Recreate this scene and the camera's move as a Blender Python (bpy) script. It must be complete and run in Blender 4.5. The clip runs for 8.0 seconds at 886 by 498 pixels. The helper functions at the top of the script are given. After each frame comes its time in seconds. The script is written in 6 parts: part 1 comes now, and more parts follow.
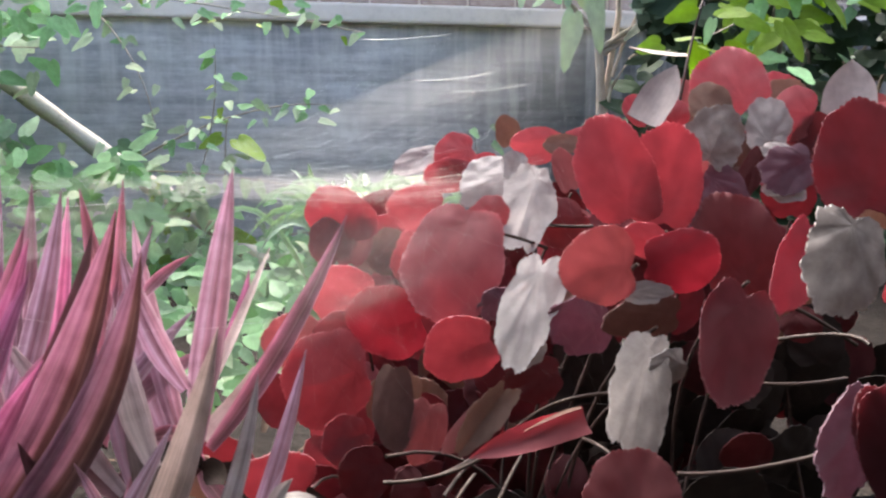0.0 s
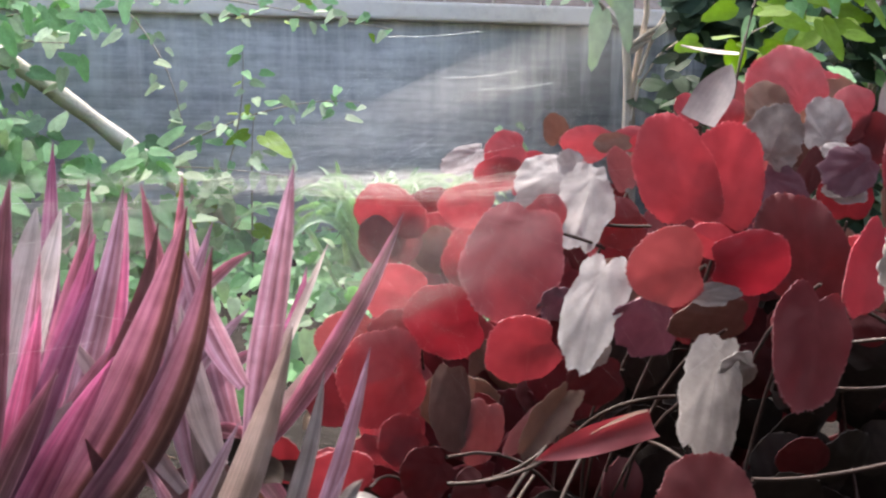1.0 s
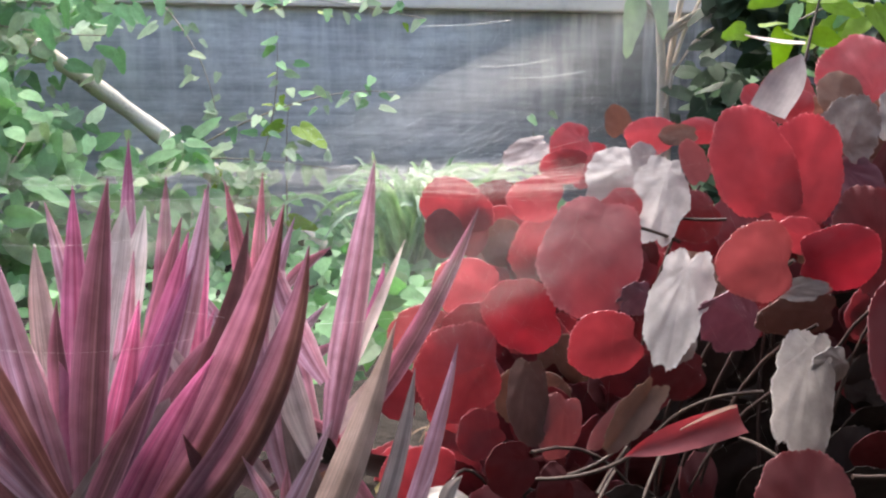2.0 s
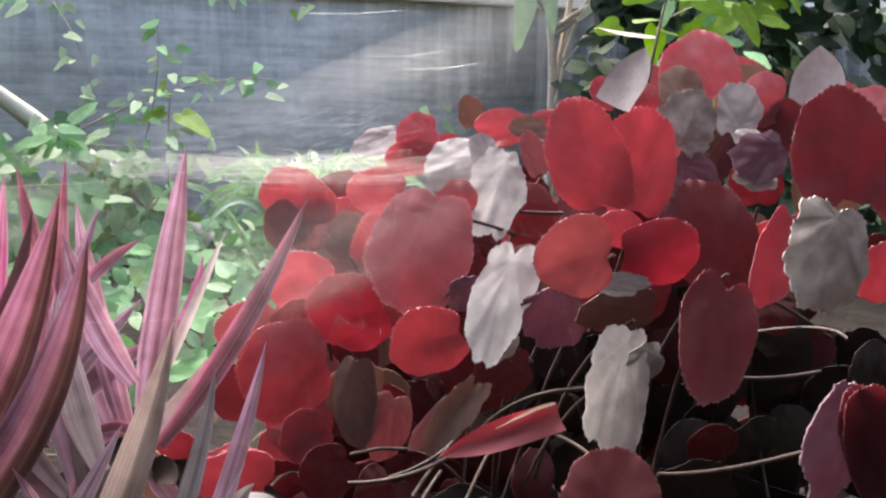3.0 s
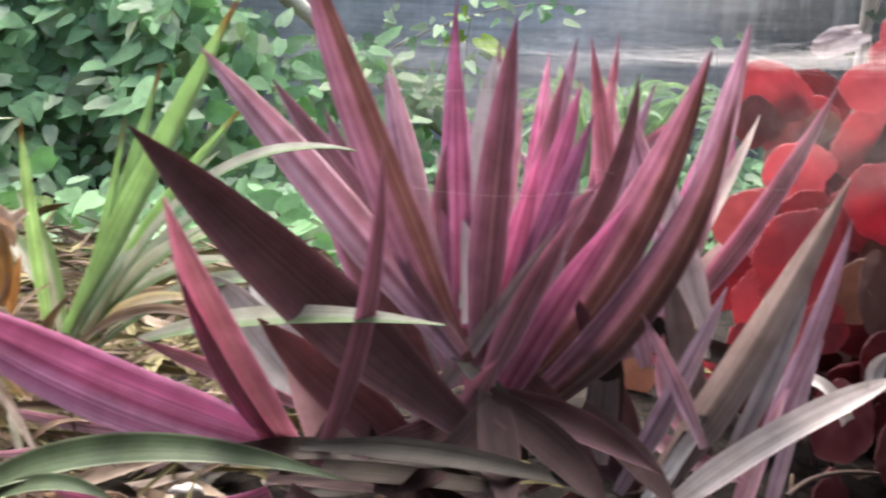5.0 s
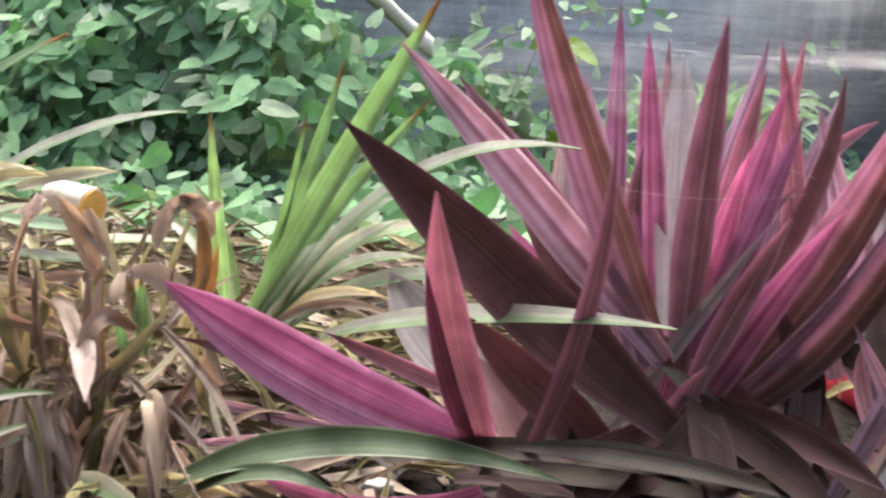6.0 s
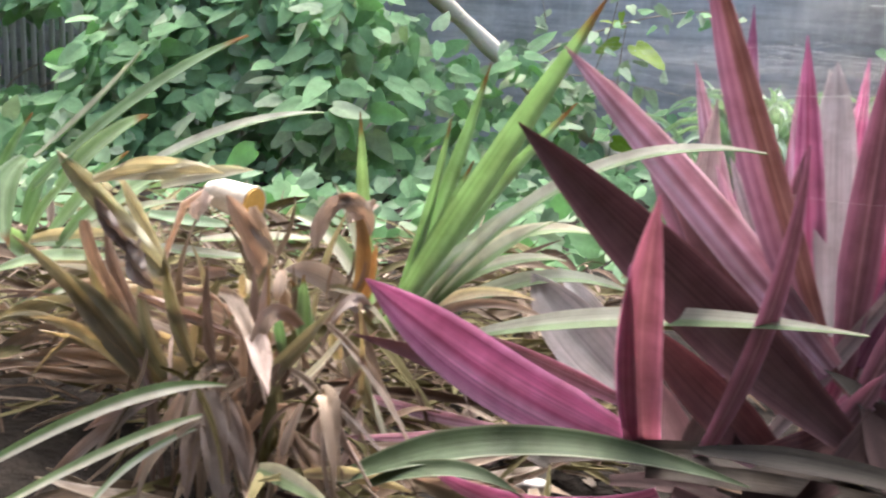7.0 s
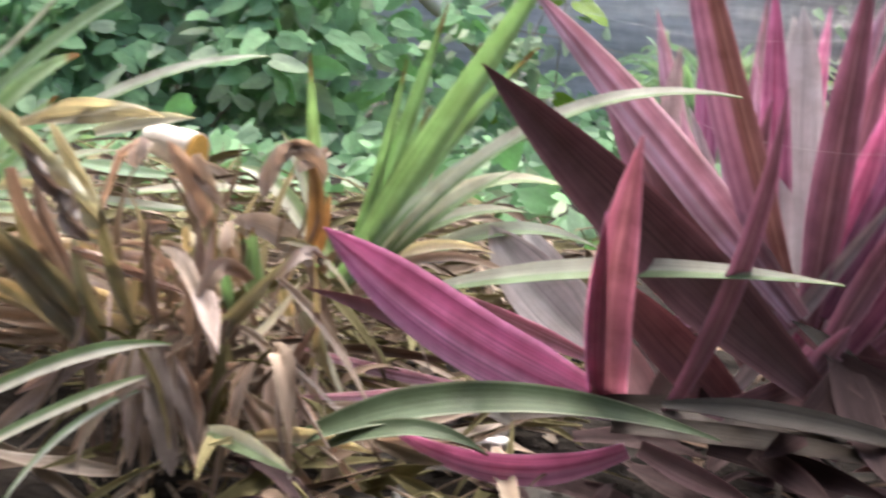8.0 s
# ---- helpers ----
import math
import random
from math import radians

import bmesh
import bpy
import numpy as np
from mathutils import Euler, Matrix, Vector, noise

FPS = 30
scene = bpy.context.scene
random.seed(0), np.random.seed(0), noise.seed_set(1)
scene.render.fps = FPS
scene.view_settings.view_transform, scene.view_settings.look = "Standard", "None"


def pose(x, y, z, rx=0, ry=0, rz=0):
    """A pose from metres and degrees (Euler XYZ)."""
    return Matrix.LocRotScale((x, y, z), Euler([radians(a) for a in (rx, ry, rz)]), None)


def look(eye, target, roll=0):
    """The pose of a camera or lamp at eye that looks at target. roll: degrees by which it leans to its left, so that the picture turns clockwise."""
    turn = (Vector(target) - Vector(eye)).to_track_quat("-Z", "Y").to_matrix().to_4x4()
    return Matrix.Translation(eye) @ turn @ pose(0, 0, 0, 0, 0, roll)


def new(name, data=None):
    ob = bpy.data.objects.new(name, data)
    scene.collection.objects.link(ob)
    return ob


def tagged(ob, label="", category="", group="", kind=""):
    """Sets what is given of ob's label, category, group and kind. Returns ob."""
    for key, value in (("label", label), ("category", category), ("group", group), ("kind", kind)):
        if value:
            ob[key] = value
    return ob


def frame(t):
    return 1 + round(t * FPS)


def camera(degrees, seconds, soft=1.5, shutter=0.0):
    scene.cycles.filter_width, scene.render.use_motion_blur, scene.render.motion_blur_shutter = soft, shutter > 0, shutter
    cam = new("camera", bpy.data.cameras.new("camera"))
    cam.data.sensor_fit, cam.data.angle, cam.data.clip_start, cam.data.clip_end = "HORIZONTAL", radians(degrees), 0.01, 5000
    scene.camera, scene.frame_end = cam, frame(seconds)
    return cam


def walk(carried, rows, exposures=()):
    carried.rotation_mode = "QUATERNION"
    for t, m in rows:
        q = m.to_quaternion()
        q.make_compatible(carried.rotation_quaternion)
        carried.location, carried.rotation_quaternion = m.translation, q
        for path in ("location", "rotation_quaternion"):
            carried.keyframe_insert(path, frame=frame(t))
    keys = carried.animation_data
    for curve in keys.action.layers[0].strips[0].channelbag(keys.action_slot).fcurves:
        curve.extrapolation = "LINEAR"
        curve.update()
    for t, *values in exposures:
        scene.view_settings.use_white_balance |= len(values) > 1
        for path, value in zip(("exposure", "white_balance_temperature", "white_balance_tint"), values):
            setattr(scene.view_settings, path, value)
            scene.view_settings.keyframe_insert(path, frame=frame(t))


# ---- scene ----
cam = camera(53.9, 8.0, soft=2.3, shutter=0.6)
PATH = [
    (0, (0.001, 0.015, 0.462), (-0.043, 2.001, 0.226), -0.2),
    (0.5, (-0.016, 0.015, 0.464), (-0.083, 2.001, 0.230), -0.2),
    (1, (-0.036, 0.021, 0.462), (-0.114, 2.005, 0.221), 0.2),
    (1.5, (-0.067, 0.019, 0.463), (-0.157, 2.000, 0.208), -0.1),
    (1.9, (-0.084, 0.019, 0.467), (-0.205, 1.998, 0.201), -0.3),
    (2.3, (-0.079, 0.026, 0.468), (-0.204, 2.003, 0.196), 0.2),
    (2.5, (-0.061, 0.033, 0.465), (-0.115, 2.013, 0.192), 1.0),
    (2.7, (-0.040, 0.039, 0.465), (-0.039, 2.021, 0.197), 1.0),
    (3, (-0.017, 0.049, 0.465), (0.066, 2.027, 0.180), 0.8),
    (3.2, (-0.029, 0.048, 0.460), (0.032, 2.025, 0.158), 0.4),
    (3.5, (-0.079, 0.044, 0.444), (-0.092, 2.014, 0.099), 0.9),
    (3.7, (-0.109, 0.050, 0.433), (-0.179, 2.011, 0.051), 1.2),
    (4, (-0.141, 0.057, 0.412), (-0.279, 2.007, -0.007), 1.6),
    (4.2, (-0.166, 0.041, 0.410), (-0.372, 1.985, -0.013), 0.8),
    (4.5, (-0.208, 0.035, 0.406), (-0.511, 1.963, -0.031), 0.4),
    (5, (-0.266, 0.016, 0.410), (-0.651, 1.932, -0.014), 2.1),
    (5.2, (-0.283, 0.012, 0.408), (-0.692, 1.923, -0.016), 2.0),
    (5.6, (-0.321, 0.007, 0.404), (-0.793, 1.903, -0.023), 2.4),
    (5.95, (-0.349, 0.001, 0.403), (-0.855, 1.889, -0.021), 2.8),
    (6.3, (-0.372, -0.006, 0.404), (-0.897, 1.878, -0.013), 3.2),
    (6.5, (-0.386, -0.012, 0.402), (-0.937, 1.865, -0.013), 3.1),
    (7, (-0.425, -0.027, 0.399), (-1.022, 1.835, -0.022), 3.3),
    (7.5, (-0.456, -0.028, 0.390), (-1.028, 1.835, -0.058), 4.0),
    (8, (-0.443, -0.007, 0.387), (-0.895, 1.875, -0.115), 4.1),
]
walk(cam, [(t, look(eye, target, roll)) for t, eye, target, roll in PATH])

# ---- light ----
world = bpy.data.worlds.new("world")
scene.world = world
world.use_nodes = True
sky = world.node_tree.nodes.new("ShaderNodeTexSky")
sky.sky_type = "NISHITA"
sky.sun_disc = False
sky.sun_elevation = radians(58)
sky.sun_rotation = radians(-20)
sky.air_density, sky.dust_density = 1.0, 6.0
background = world.node_tree.nodes["Background"]
world.node_tree.links.new(sky.outputs[0], background.inputs[0])
background.inputs[1].default_value = 0.15
sun = new("sun", bpy.data.lights.new("sun", "SUN"))
sun.data.energy, sun.data.angle, sun.data.color = 1.9, radians(45), (1.0, 0.96, 0.95)
sun.matrix_world = look((-0.9, 2.6, 4.4), (0, 0, 0))
scene.view_settings.exposure = 2.32

# ---- materials ----


def shader(name):
    mat = bpy.data.materials.new(name)
    mat.use_nodes = True
    return mat, mat.node_tree.nodes, mat.node_tree.links, mat.node_tree.nodes["Principled BSDF"]


def noise_tex(nodes, links, vector, scale, detail=4.0, rough=0.6):
    tex = nodes.new("ShaderNodeTexNoise")
    tex.inputs["Scale"].default_value, tex.inputs["Detail"].default_value, tex.inputs["Roughness"].default_value = scale, detail, rough
    if vector is not None:
        links.new(vector, tex.inputs["Vector"])
    return tex.outputs["Fac"]


def ramp(nodes, links, fac, stops):
    node = nodes.new("ShaderNodeValToRGB")
    els = node.color_ramp.elements
    els[0].position, els[0].color = stops[0][0], (*stops[0][1], 1)
    els[1].position, els[1].color = stops[-1][0], (*stops[-1][1], 1)
    for pos, col in stops[1:-1]:
        els.new(pos).color = (*col, 1)
    links.new(fac, node.inputs[0])
    return node.outputs[0]


def mixed(nodes, links, kind, fac, a, b):
    node = nodes.new("ShaderNodeMix")
    node.data_type, node.blend_type = "RGBA", kind
    for value, slot in ((fac, 0), (a, 6), (b, 7)):
        if isinstance(value, (int, float)):
            node.inputs[slot].default_value = value
        elif isinstance(value, tuple):
            node.inputs[slot].default_value = (*value, 1)
        else:
            links.new(value, node.inputs[slot])
    return node.outputs[2]


def maths(nodes, links, op, a, b=0.0):
    node = nodes.new("ShaderNodeMath")
    node.operation = op
    for n, value in enumerate((a, b)):
        if isinstance(value, (int, float)):
            node.inputs[n].default_value = value
        else:
            links.new(value, node.inputs[n])
    return node.outputs[0]


def bump(nodes, links, height, strength, distance, bsdf):
    node = nodes.new("ShaderNodeBump")
    node.inputs["Strength"].default_value, node.inputs["Distance"].default_value = strength, distance
    links.new(height, node.inputs["Height"])
    links.new(node.outputs[0], bsdf.inputs["Normal"])


def see_through(nodes, links, bsdf, colour, amount):
    """Lets light shine through a leaf: mixes the surface with a translucent one."""
    glow = nodes.new("ShaderNodeBsdfTranslucent")
    if isinstance(colour, tuple):
        glow.inputs[0].default_value = (*colour, 1)
    else:
        links.new(colour, glow.inputs[0])
    mix = nodes.new("ShaderNodeMixShader")
    mix.inputs[0].default_value = amount
    links.new(bsdf.outputs[0], mix.inputs[1])
    links.new(glow.outputs[0], mix.inputs[2])
    links.new(mix.outputs[0], nodes["Material Output"].inputs[0])


def uv_parts(nodes, links):
    uv = nodes.new("ShaderNodeUVMap")
    split = nodes.new("ShaderNodeSeparateXYZ")
    links.new(uv.outputs[0], split.inputs[0])
    return uv.outputs[0], split.outputs[0], split.outputs[1]


def strap_material(name, stops, through_mul, rough=0.42, amount=0.35, fine=0.5, dead=0.0, plain=0.7):
    """A long leaf: colours across its width by stops, fine lengthwise streaks, blotches, and a tone of its own for each leaf."""
    mat, nodes, links, bsdf = shader(name)
    uv, across, along = uv_parts(nodes, links)
    info = nodes.new("ShaderNodeObjectInfo")
    stretch = nodes.new("ShaderNodeMapping")
    stretch.inputs["Scale"].default_value = (26, 1.3, 1)
    links.new(uv, stretch.inputs[0])
    shift = nodes.new("ShaderNodeVectorMath")
    shift.operation = "ADD"
    comb = nodes.new("ShaderNodeCombineXYZ")
    links.new(maths(nodes, links, "MULTIPLY", info.outputs["Random"], 90.0), comb.inputs[2])
    links.new(stretch.outputs[0], shift.inputs[0])
    links.new(comb.outputs[0], shift.inputs[1])
    streak = noise_tex(nodes, links, shift.outputs[0], 1.0, 5.0)
    wobble = maths(nodes, links, "ADD", across, maths(nodes, links, "MULTIPLY", maths(nodes, links, "SUBTRACT", streak, 0.5), 0.10))
    base = ramp(nodes, links, wobble, stops)
    mean = tuple(sum(s[1][k] for s in stops) / len(stops) for k in range(3))
    odd = maths(nodes, links, "FRACT", maths(nodes, links, "MULTIPLY", info.outputs["Random"], 7.3))
    base = mixed(nodes, links, "MIX", maths(nodes, links, "MULTIPLY", odd, plain), base, mean)
    obj = nodes.new("ShaderNodeTexCoord").outputs["Object"]
    blotch = noise_tex(nodes, links, obj, 45.0, 6.0)
    dark = ramp(nodes, links, streak, [(0.3, (0.55, 0.55, 0.55)), (0.5, (1.0, 1.0, 1.0)), (0.72, (1.35, 1.3, 1.3))])
    col = mixed(nodes, links, "MULTIPLY", fine, base, dark)
    col = mixed(nodes, links, "MULTIPLY", 0.5, col, ramp(nodes, links, blotch, [(0.32, (0.6, 0.55, 0.5)), (0.6, (1.15, 1.15, 1.15))]))
    tone = ramp(nodes, links, info.outputs["Random"], [(0.0, (0.72, 0.76, 0.78)), (1.0, (1.2, 1.12, 1.1))])
    col = mixed(nodes, links, "MULTIPLY", 0.8, col, tone)
    if dead:
        ends = ramp(nodes, links, maths(nodes, links, "ADD", along, maths(nodes, links, "MULTIPLY", blotch, 0.12)), [(0.93, (0, 0, 0)), (1.06, (1, 1, 1))])
        col = mixed(nodes, links, "MIX", ends, col, (0.30, 0.2, 0.11))
    links.new(col, bsdf.inputs["Base Color"])
    bsdf.inputs["Roughness"].default_value = rough
    bsdf.inputs["Specular IOR Level"].default_value = 0.18
    bump(nodes, links, maths(nodes, links, "ADD", streak, maths(nodes, links, "MULTIPLY", blotch, 0.4)), 0.35, 0.0015, bsdf)
    see_through(nodes, links, bsdf, mixed(nodes, links, "MULTIPLY", 1.0, col, through_mul), amount)
    return mat


def blade_material(name, colour, through_col, rough, amount, veins=0.5, rim=0.5, fold=7.0, spots=0.5):
    """A round or heart-shaped leaf: palmate veins, a paler rim, blotches and a tone of its own."""
    mat, nodes, links, bsdf = shader(name)
    uv, turn, far = uv_parts(nodes, links)
    info = nodes.new("ShaderNodeObjectInfo")
    obj = nodes.new("ShaderNodeTexCoord").outputs["Object"]
    big = noise_tex(nodes, links, obj, 16.0, 3.0)
    small = noise_tex(nodes, links, obj, 120.0, 6.0)
    ray = maths(nodes, links, "PINGPONG", maths(nodes, links, "ADD", maths(nodes, links, "MULTIPLY", turn, fold), maths(nodes, links, "MULTIPLY", big, 0.35)), 0.5)
    vein = ramp(nodes, links, ray, [(0.0, (1, 1, 1)), (0.10, (0.25, 0.25, 0.25)), (0.3, (0, 0, 0))])
    edge = ramp(nodes, links, far, [(0.955, (0, 0, 0)), (1.0, (1, 1, 1))])
    broken = ramp(nodes, links, noise_tex(nodes, links, obj, 260.0, 2.0), [(0.42, (0.1, 0.1, 0.1)), (0.62, (1, 1, 1))])
    edge = mixed(nodes, links, "MULTIPLY", 1.0, edge, broken)
    col = mixed(nodes, links, "MULTIPLY", spots, colour, ramp(nodes, links, big, [(0.3, (0.62, 0.58, 0.6)), (0.7, (1.3, 1.25, 1.2))]))
    col = mixed(nodes, links, "MULTIPLY", spots, col, ramp(nodes, links, small, [(0.3, (0.7, 0.68, 0.66)), (0.65, (1.2, 1.2, 1.2))]))
    col = mixed(nodes, links, "MULTIPLY", 0.7, col, ramp(nodes, links, info.outputs["Random"], [(0.0, (0.75, 0.7, 0.7)), (1.0, (1.2, 1.2, 1.2))]))
    bsdf.inputs["Specular IOR Level"].default_value = 0.1
    pale = tuple(min(1.0, c * 1.5 + 0.06) for c in colour)
    col = mixed(nodes, links, "MIX", maths(nodes, links, "MULTIPLY", vein, veins * 0.5), col, pale)
    # Rim hairs are pale; the light they catch is in this colour too.
    col = mixed(nodes, links, "MIX", maths(nodes, links, "MULTIPLY", edge, rim), col, tuple(min(1.0, c * 1.6 + 0.22) for c in colour))
    links.new(col, bsdf.inputs["Base Color"])
    bsdf.inputs["Roughness"].default_value = rough
    bump(nodes, links, maths(nodes, links, "ADD", maths(nodes, links, "MULTIPLY", vein, veins * 0.6), maths(nodes, links, "ADD", maths(nodes, links, "MULTIPLY", small, 0.5), maths(nodes, links, "MULTIPLY", big, 1.2))), 0.4, 0.0015, bsdf)
    glow = mixed(nodes, links, "MULTIPLY", 1.0, through_col, ramp(nodes, links, big, [(0.3, (0.7, 0.62, 0.62)), (0.7, (1.15, 1.1, 1.1))]))
    glow = mixed(nodes, links, "MULTIPLY", maths(nodes, links, "MULTIPLY", vein, veins), glow, (0.75, 0.6, 0.6))
    see_through(nodes, links, bsdf, glow, amount)
    return mat


def mottled(name, stops, scale, rough=0.85, strength=0.6, distance=0.01, fine=9.0, shine=0.3):
    """Soil, stone, plaster: two scales of blotches and relief."""
    mat, nodes, links, bsdf = shader(name)
    obj = nodes.new("ShaderNodeTexCoord").outputs["Object"]
    a, b = noise_tex(nodes, links, obj, scale, 5.0), noise_tex(nodes, links, obj, scale * fine, 6.0)
    both = maths(nodes, links, "ADD", maths(nodes, links, "MULTIPLY", a, 0.6), maths(nodes, links, "MULTIPLY", b, 0.4))
    links.new(ramp(nodes, links, both, stops), bsdf.inputs["Base Color"])
    bsdf.inputs["Roughness"].default_value = rough
    bsdf.inputs["Specular IOR Level"].default_value = shine
    bump(nodes, links, both, strength, distance, bsdf)
    return mat


PINK = strap_material("rhoeo_pink", [(0.0, (0.617, 0.527, 0.6)), (0.12, (0.455, 0.31, 0.394)), (0.27, (0.617, 0.527, 0.622)), (0.36, (0.434, 0.31, 0.37)), (0.5, (0.306, 0.191, 0.236)), (0.58, (0.584, 0.479, 0.564)), (0.7, (0.488, 0.336, 0.394)), (0.85, (0.446, 0.31, 0.358)), (1.0, (0.638, 0.551, 0.59))], (1.2, 1.2, 1.22), amount=0.56, fine=0.8, plain=0.35)
MAGENTA = strap_material("rhoeo_magenta", [(0.0, (0.624, 0.407, 0.54)), (0.2, (0.473, 0.222, 0.348)), (0.35, (0.644, 0.418, 0.55)), (0.5, (0.366, 0.148, 0.236)), (0.62, (0.57, 0.328, 0.449)), (0.85, (0.408, 0.193, 0.294)), (1.0, (0.644, 0.451, 0.562))], (1.3, 1.2, 1.3), amount=0.5, fine=0.8, plain=0.35)
BROWN = strap_material("rhoeo_brown", [(0.0, (0.726, 0.463, 0.587)), (0.2, (0.514, 0.299, 0.383)), (0.5, (0.33, 0.211, 0.234)), (0.56, (0.573, 0.388, 0.434)), (0.62, (0.302, 0.194, 0.217)), (0.9, (0.438, 0.256, 0.321)), (1.0, (0.754, 0.525, 0.643))], (1.25, 1.2, 1.2), amount=0.42, fine=0.8, plain=0.35)
FOLDED = strap_material("rhoeo_folded", [(0.0, (0.652, 0.492, 0.616)), (0.1, (0.456, 0.284, 0.389)), (0.2, (0.608, 0.439, 0.552)), (0.32, (0.413, 0.257, 0.346)), (0.5, (0.564, 0.396, 0.487)), (0.6, (0.326, 0.214, 0.206)), (0.72, (0.271, 0.182, 0.168)), (0.78, (0.456, 0.332, 0.308)), (0.84, (0.261, 0.177, 0.163)), (0.96, (0.305, 0.203, 0.206)), (1.0, (0.511, 0.369, 0.411))], (1.28, 1.18, 1.14), amount=0.5, fine=0.7, plain=0.12)
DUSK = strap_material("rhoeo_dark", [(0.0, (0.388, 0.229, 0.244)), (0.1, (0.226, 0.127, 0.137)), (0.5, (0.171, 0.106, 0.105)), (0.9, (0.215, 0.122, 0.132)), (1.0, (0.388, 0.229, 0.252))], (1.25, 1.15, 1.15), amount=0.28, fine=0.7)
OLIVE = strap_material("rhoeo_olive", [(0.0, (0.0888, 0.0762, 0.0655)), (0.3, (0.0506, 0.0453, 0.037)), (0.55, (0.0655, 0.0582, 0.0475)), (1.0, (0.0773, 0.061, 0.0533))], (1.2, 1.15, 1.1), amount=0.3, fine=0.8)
GREYED = strap_material("rhoeo_greyed", [(0.0, (0.257, 0.211, 0.211)), (0.35, (0.223, 0.194, 0.189)), (0.5, (0.162, 0.135, 0.131)), (0.7, (0.214, 0.184, 0.18)), (1.0, (0.314, 0.261, 0.261))], (1.1, 1.05, 1.0), amount=0.3, fine=0.8)
SILVER = strap_material("rhoeo_silver", [(0.0, (0.516, 0.481, 0.486)), (0.4, (0.571, 0.579, 0.581)), (0.52, (0.355, 0.34, 0.352)), (0.75, (0.491, 0.481, 0.498)), (1.0, (0.68, 0.651, 0.648))], (1.1, 1.05, 1.1), rough=0.4, amount=0.35, fine=0.9)
TAN = strap_material("rhoeo_tan", [(0.0, (0.617, 0.597, 0.59)), (0.25, (0.58, 0.557, 0.554)), (0.42, (0.655, 0.636, 0.633)), (0.52, (0.358, 0.345, 0.348)), (0.8, (0.426, 0.424, 0.433)), (1.0, (0.568, 0.557, 0.569))], (1.05, 1.03, 1.02), amount=0.35, fine=0.8, plain=0.2)
CUTPALE = strap_material("rhoeo_pale", [(0.0, (0.8, 0.74, 0.68)), (0.5, (0.72, 0.66, 0.62)), (1.0, (0.85, 0.8, 0.76))], (1.0, 1.0, 1.0), amount=0.3)
GREEN = strap_material("strap_green", [(0.0, (0.432, 0.546, 0.407)), (0.2, (0.308, 0.45, 0.271)), (0.5, (0.432, 0.568, 0.407)), (0.8, (0.287, 0.428, 0.256)), (1.0, (0.452, 0.556, 0.452))], (1.22, 1.22, 1.0), amount=0.6, dead=1.0)
EDGED = strap_material("strap_edged", [(0, (0.636, 0.645, 0.596)), (0.15, (0.619, 0.628, 0.58)), (0.38, (0.602, 0.619, 0.554)), (0.5, (0.533, 0.585, 0.487)), (0.6, (0.31, 0.413, 0.252)), (0.82, (0.232, 0.344, 0.185)), (1, (0.275, 0.378, 0.218))], (1.15, 1.18, 1.05), amount=0.55, plain=0.3)
DEEPGREEN = strap_material("strap_deep_green", [(0.0, (0.247, 0.3, 0.22)), (0.05, (0.195, 0.245, 0.167)), (0.1, (0.072, 0.113, 0.0618)), (0.5, (0.0984, 0.143, 0.0838)), (0.9, (0.072, 0.113, 0.0618)), (0.95, (0.195, 0.245, 0.167)), (1.0, (0.255, 0.309, 0.229))], (1.3, 1.3, 0.9), amount=0.3, plain=0.15)
DRY = strap_material("strap_dry", [(0.0, (0.658, 0.571, 0.481)), (0.4, (0.487, 0.402, 0.334)), (0.7, (0.579, 0.49, 0.413)), (1.0, (0.71, 0.626, 0.538))], (1.06, 1.03, 1.0), rough=0.7, amount=0.5, fine=0.8)
OCHRE = strap_material("strap_ochre", [(0.0, (0.66, 0.588, 0.538)), (0.5, (0.52, 0.452, 0.403)), (1.0, (0.67, 0.609, 0.571))], (1.05, 1.0, 0.95), rough=0.65, amount=0.5)
AMBER = strap_material("strap_amber", [(0.0, (0.62, 0.47, 0.28)), (0.5, (0.53, 0.385, 0.2)), (1.0, (0.64, 0.49, 0.31))], (1.05, 1.0, 0.85), rough=0.6, amount=0.5)
YELLOWED = strap_material("strap_yellowed", [(0.0, (0.82, 0.81, 0.66)), (0.3, (0.76, 0.76, 0.58)), (0.55, (0.58, 0.53, 0.41)), (0.75, (0.68, 0.67, 0.52)), (1.0, (0.83, 0.83, 0.69))], (1.08, 1.05, 0.98), rough=0.7, amount=0.5, fine=0.9)
STRAW = strap_material("straw", [(0.0, (0.445, 0.351, 0.268)), (0.5, (0.314, 0.236, 0.176)), (1.0, (0.496, 0.402, 0.312))], (1, 1, 1), rough=0.8, amount=0.15)
OLDSTRAW = strap_material("old_straw", [(0.0, (0.203, 0.146, 0.104)), (0.5, (0.127, 0.0881, 0.0631)), (1.0, (0.223, 0.166, 0.12))], (1, 1, 1), rough=0.85, amount=0.2)
FADING = strap_material("strap_fading", [(0.0, (0.6, 0.57, 0.46)), (0.4, (0.44, 0.43, 0.31)), (0.6, (0.53, 0.47, 0.365)), (1.0, (0.63, 0.59, 0.48))], (1.15, 1.12, 0.95), rough=0.7, amount=0.5, fine=0.8)
RUST = strap_material("strap_rust", [(0.0, (0.5, 0.429, 0.392)), (0.45, (0.36, 0.297, 0.269)), (0.6, (0.43, 0.366, 0.33)), (1.0, (0.53, 0.466, 0.431))], (1.1, 1.02, 0.95), rough=0.75, amount=0.45, fine=0.8)
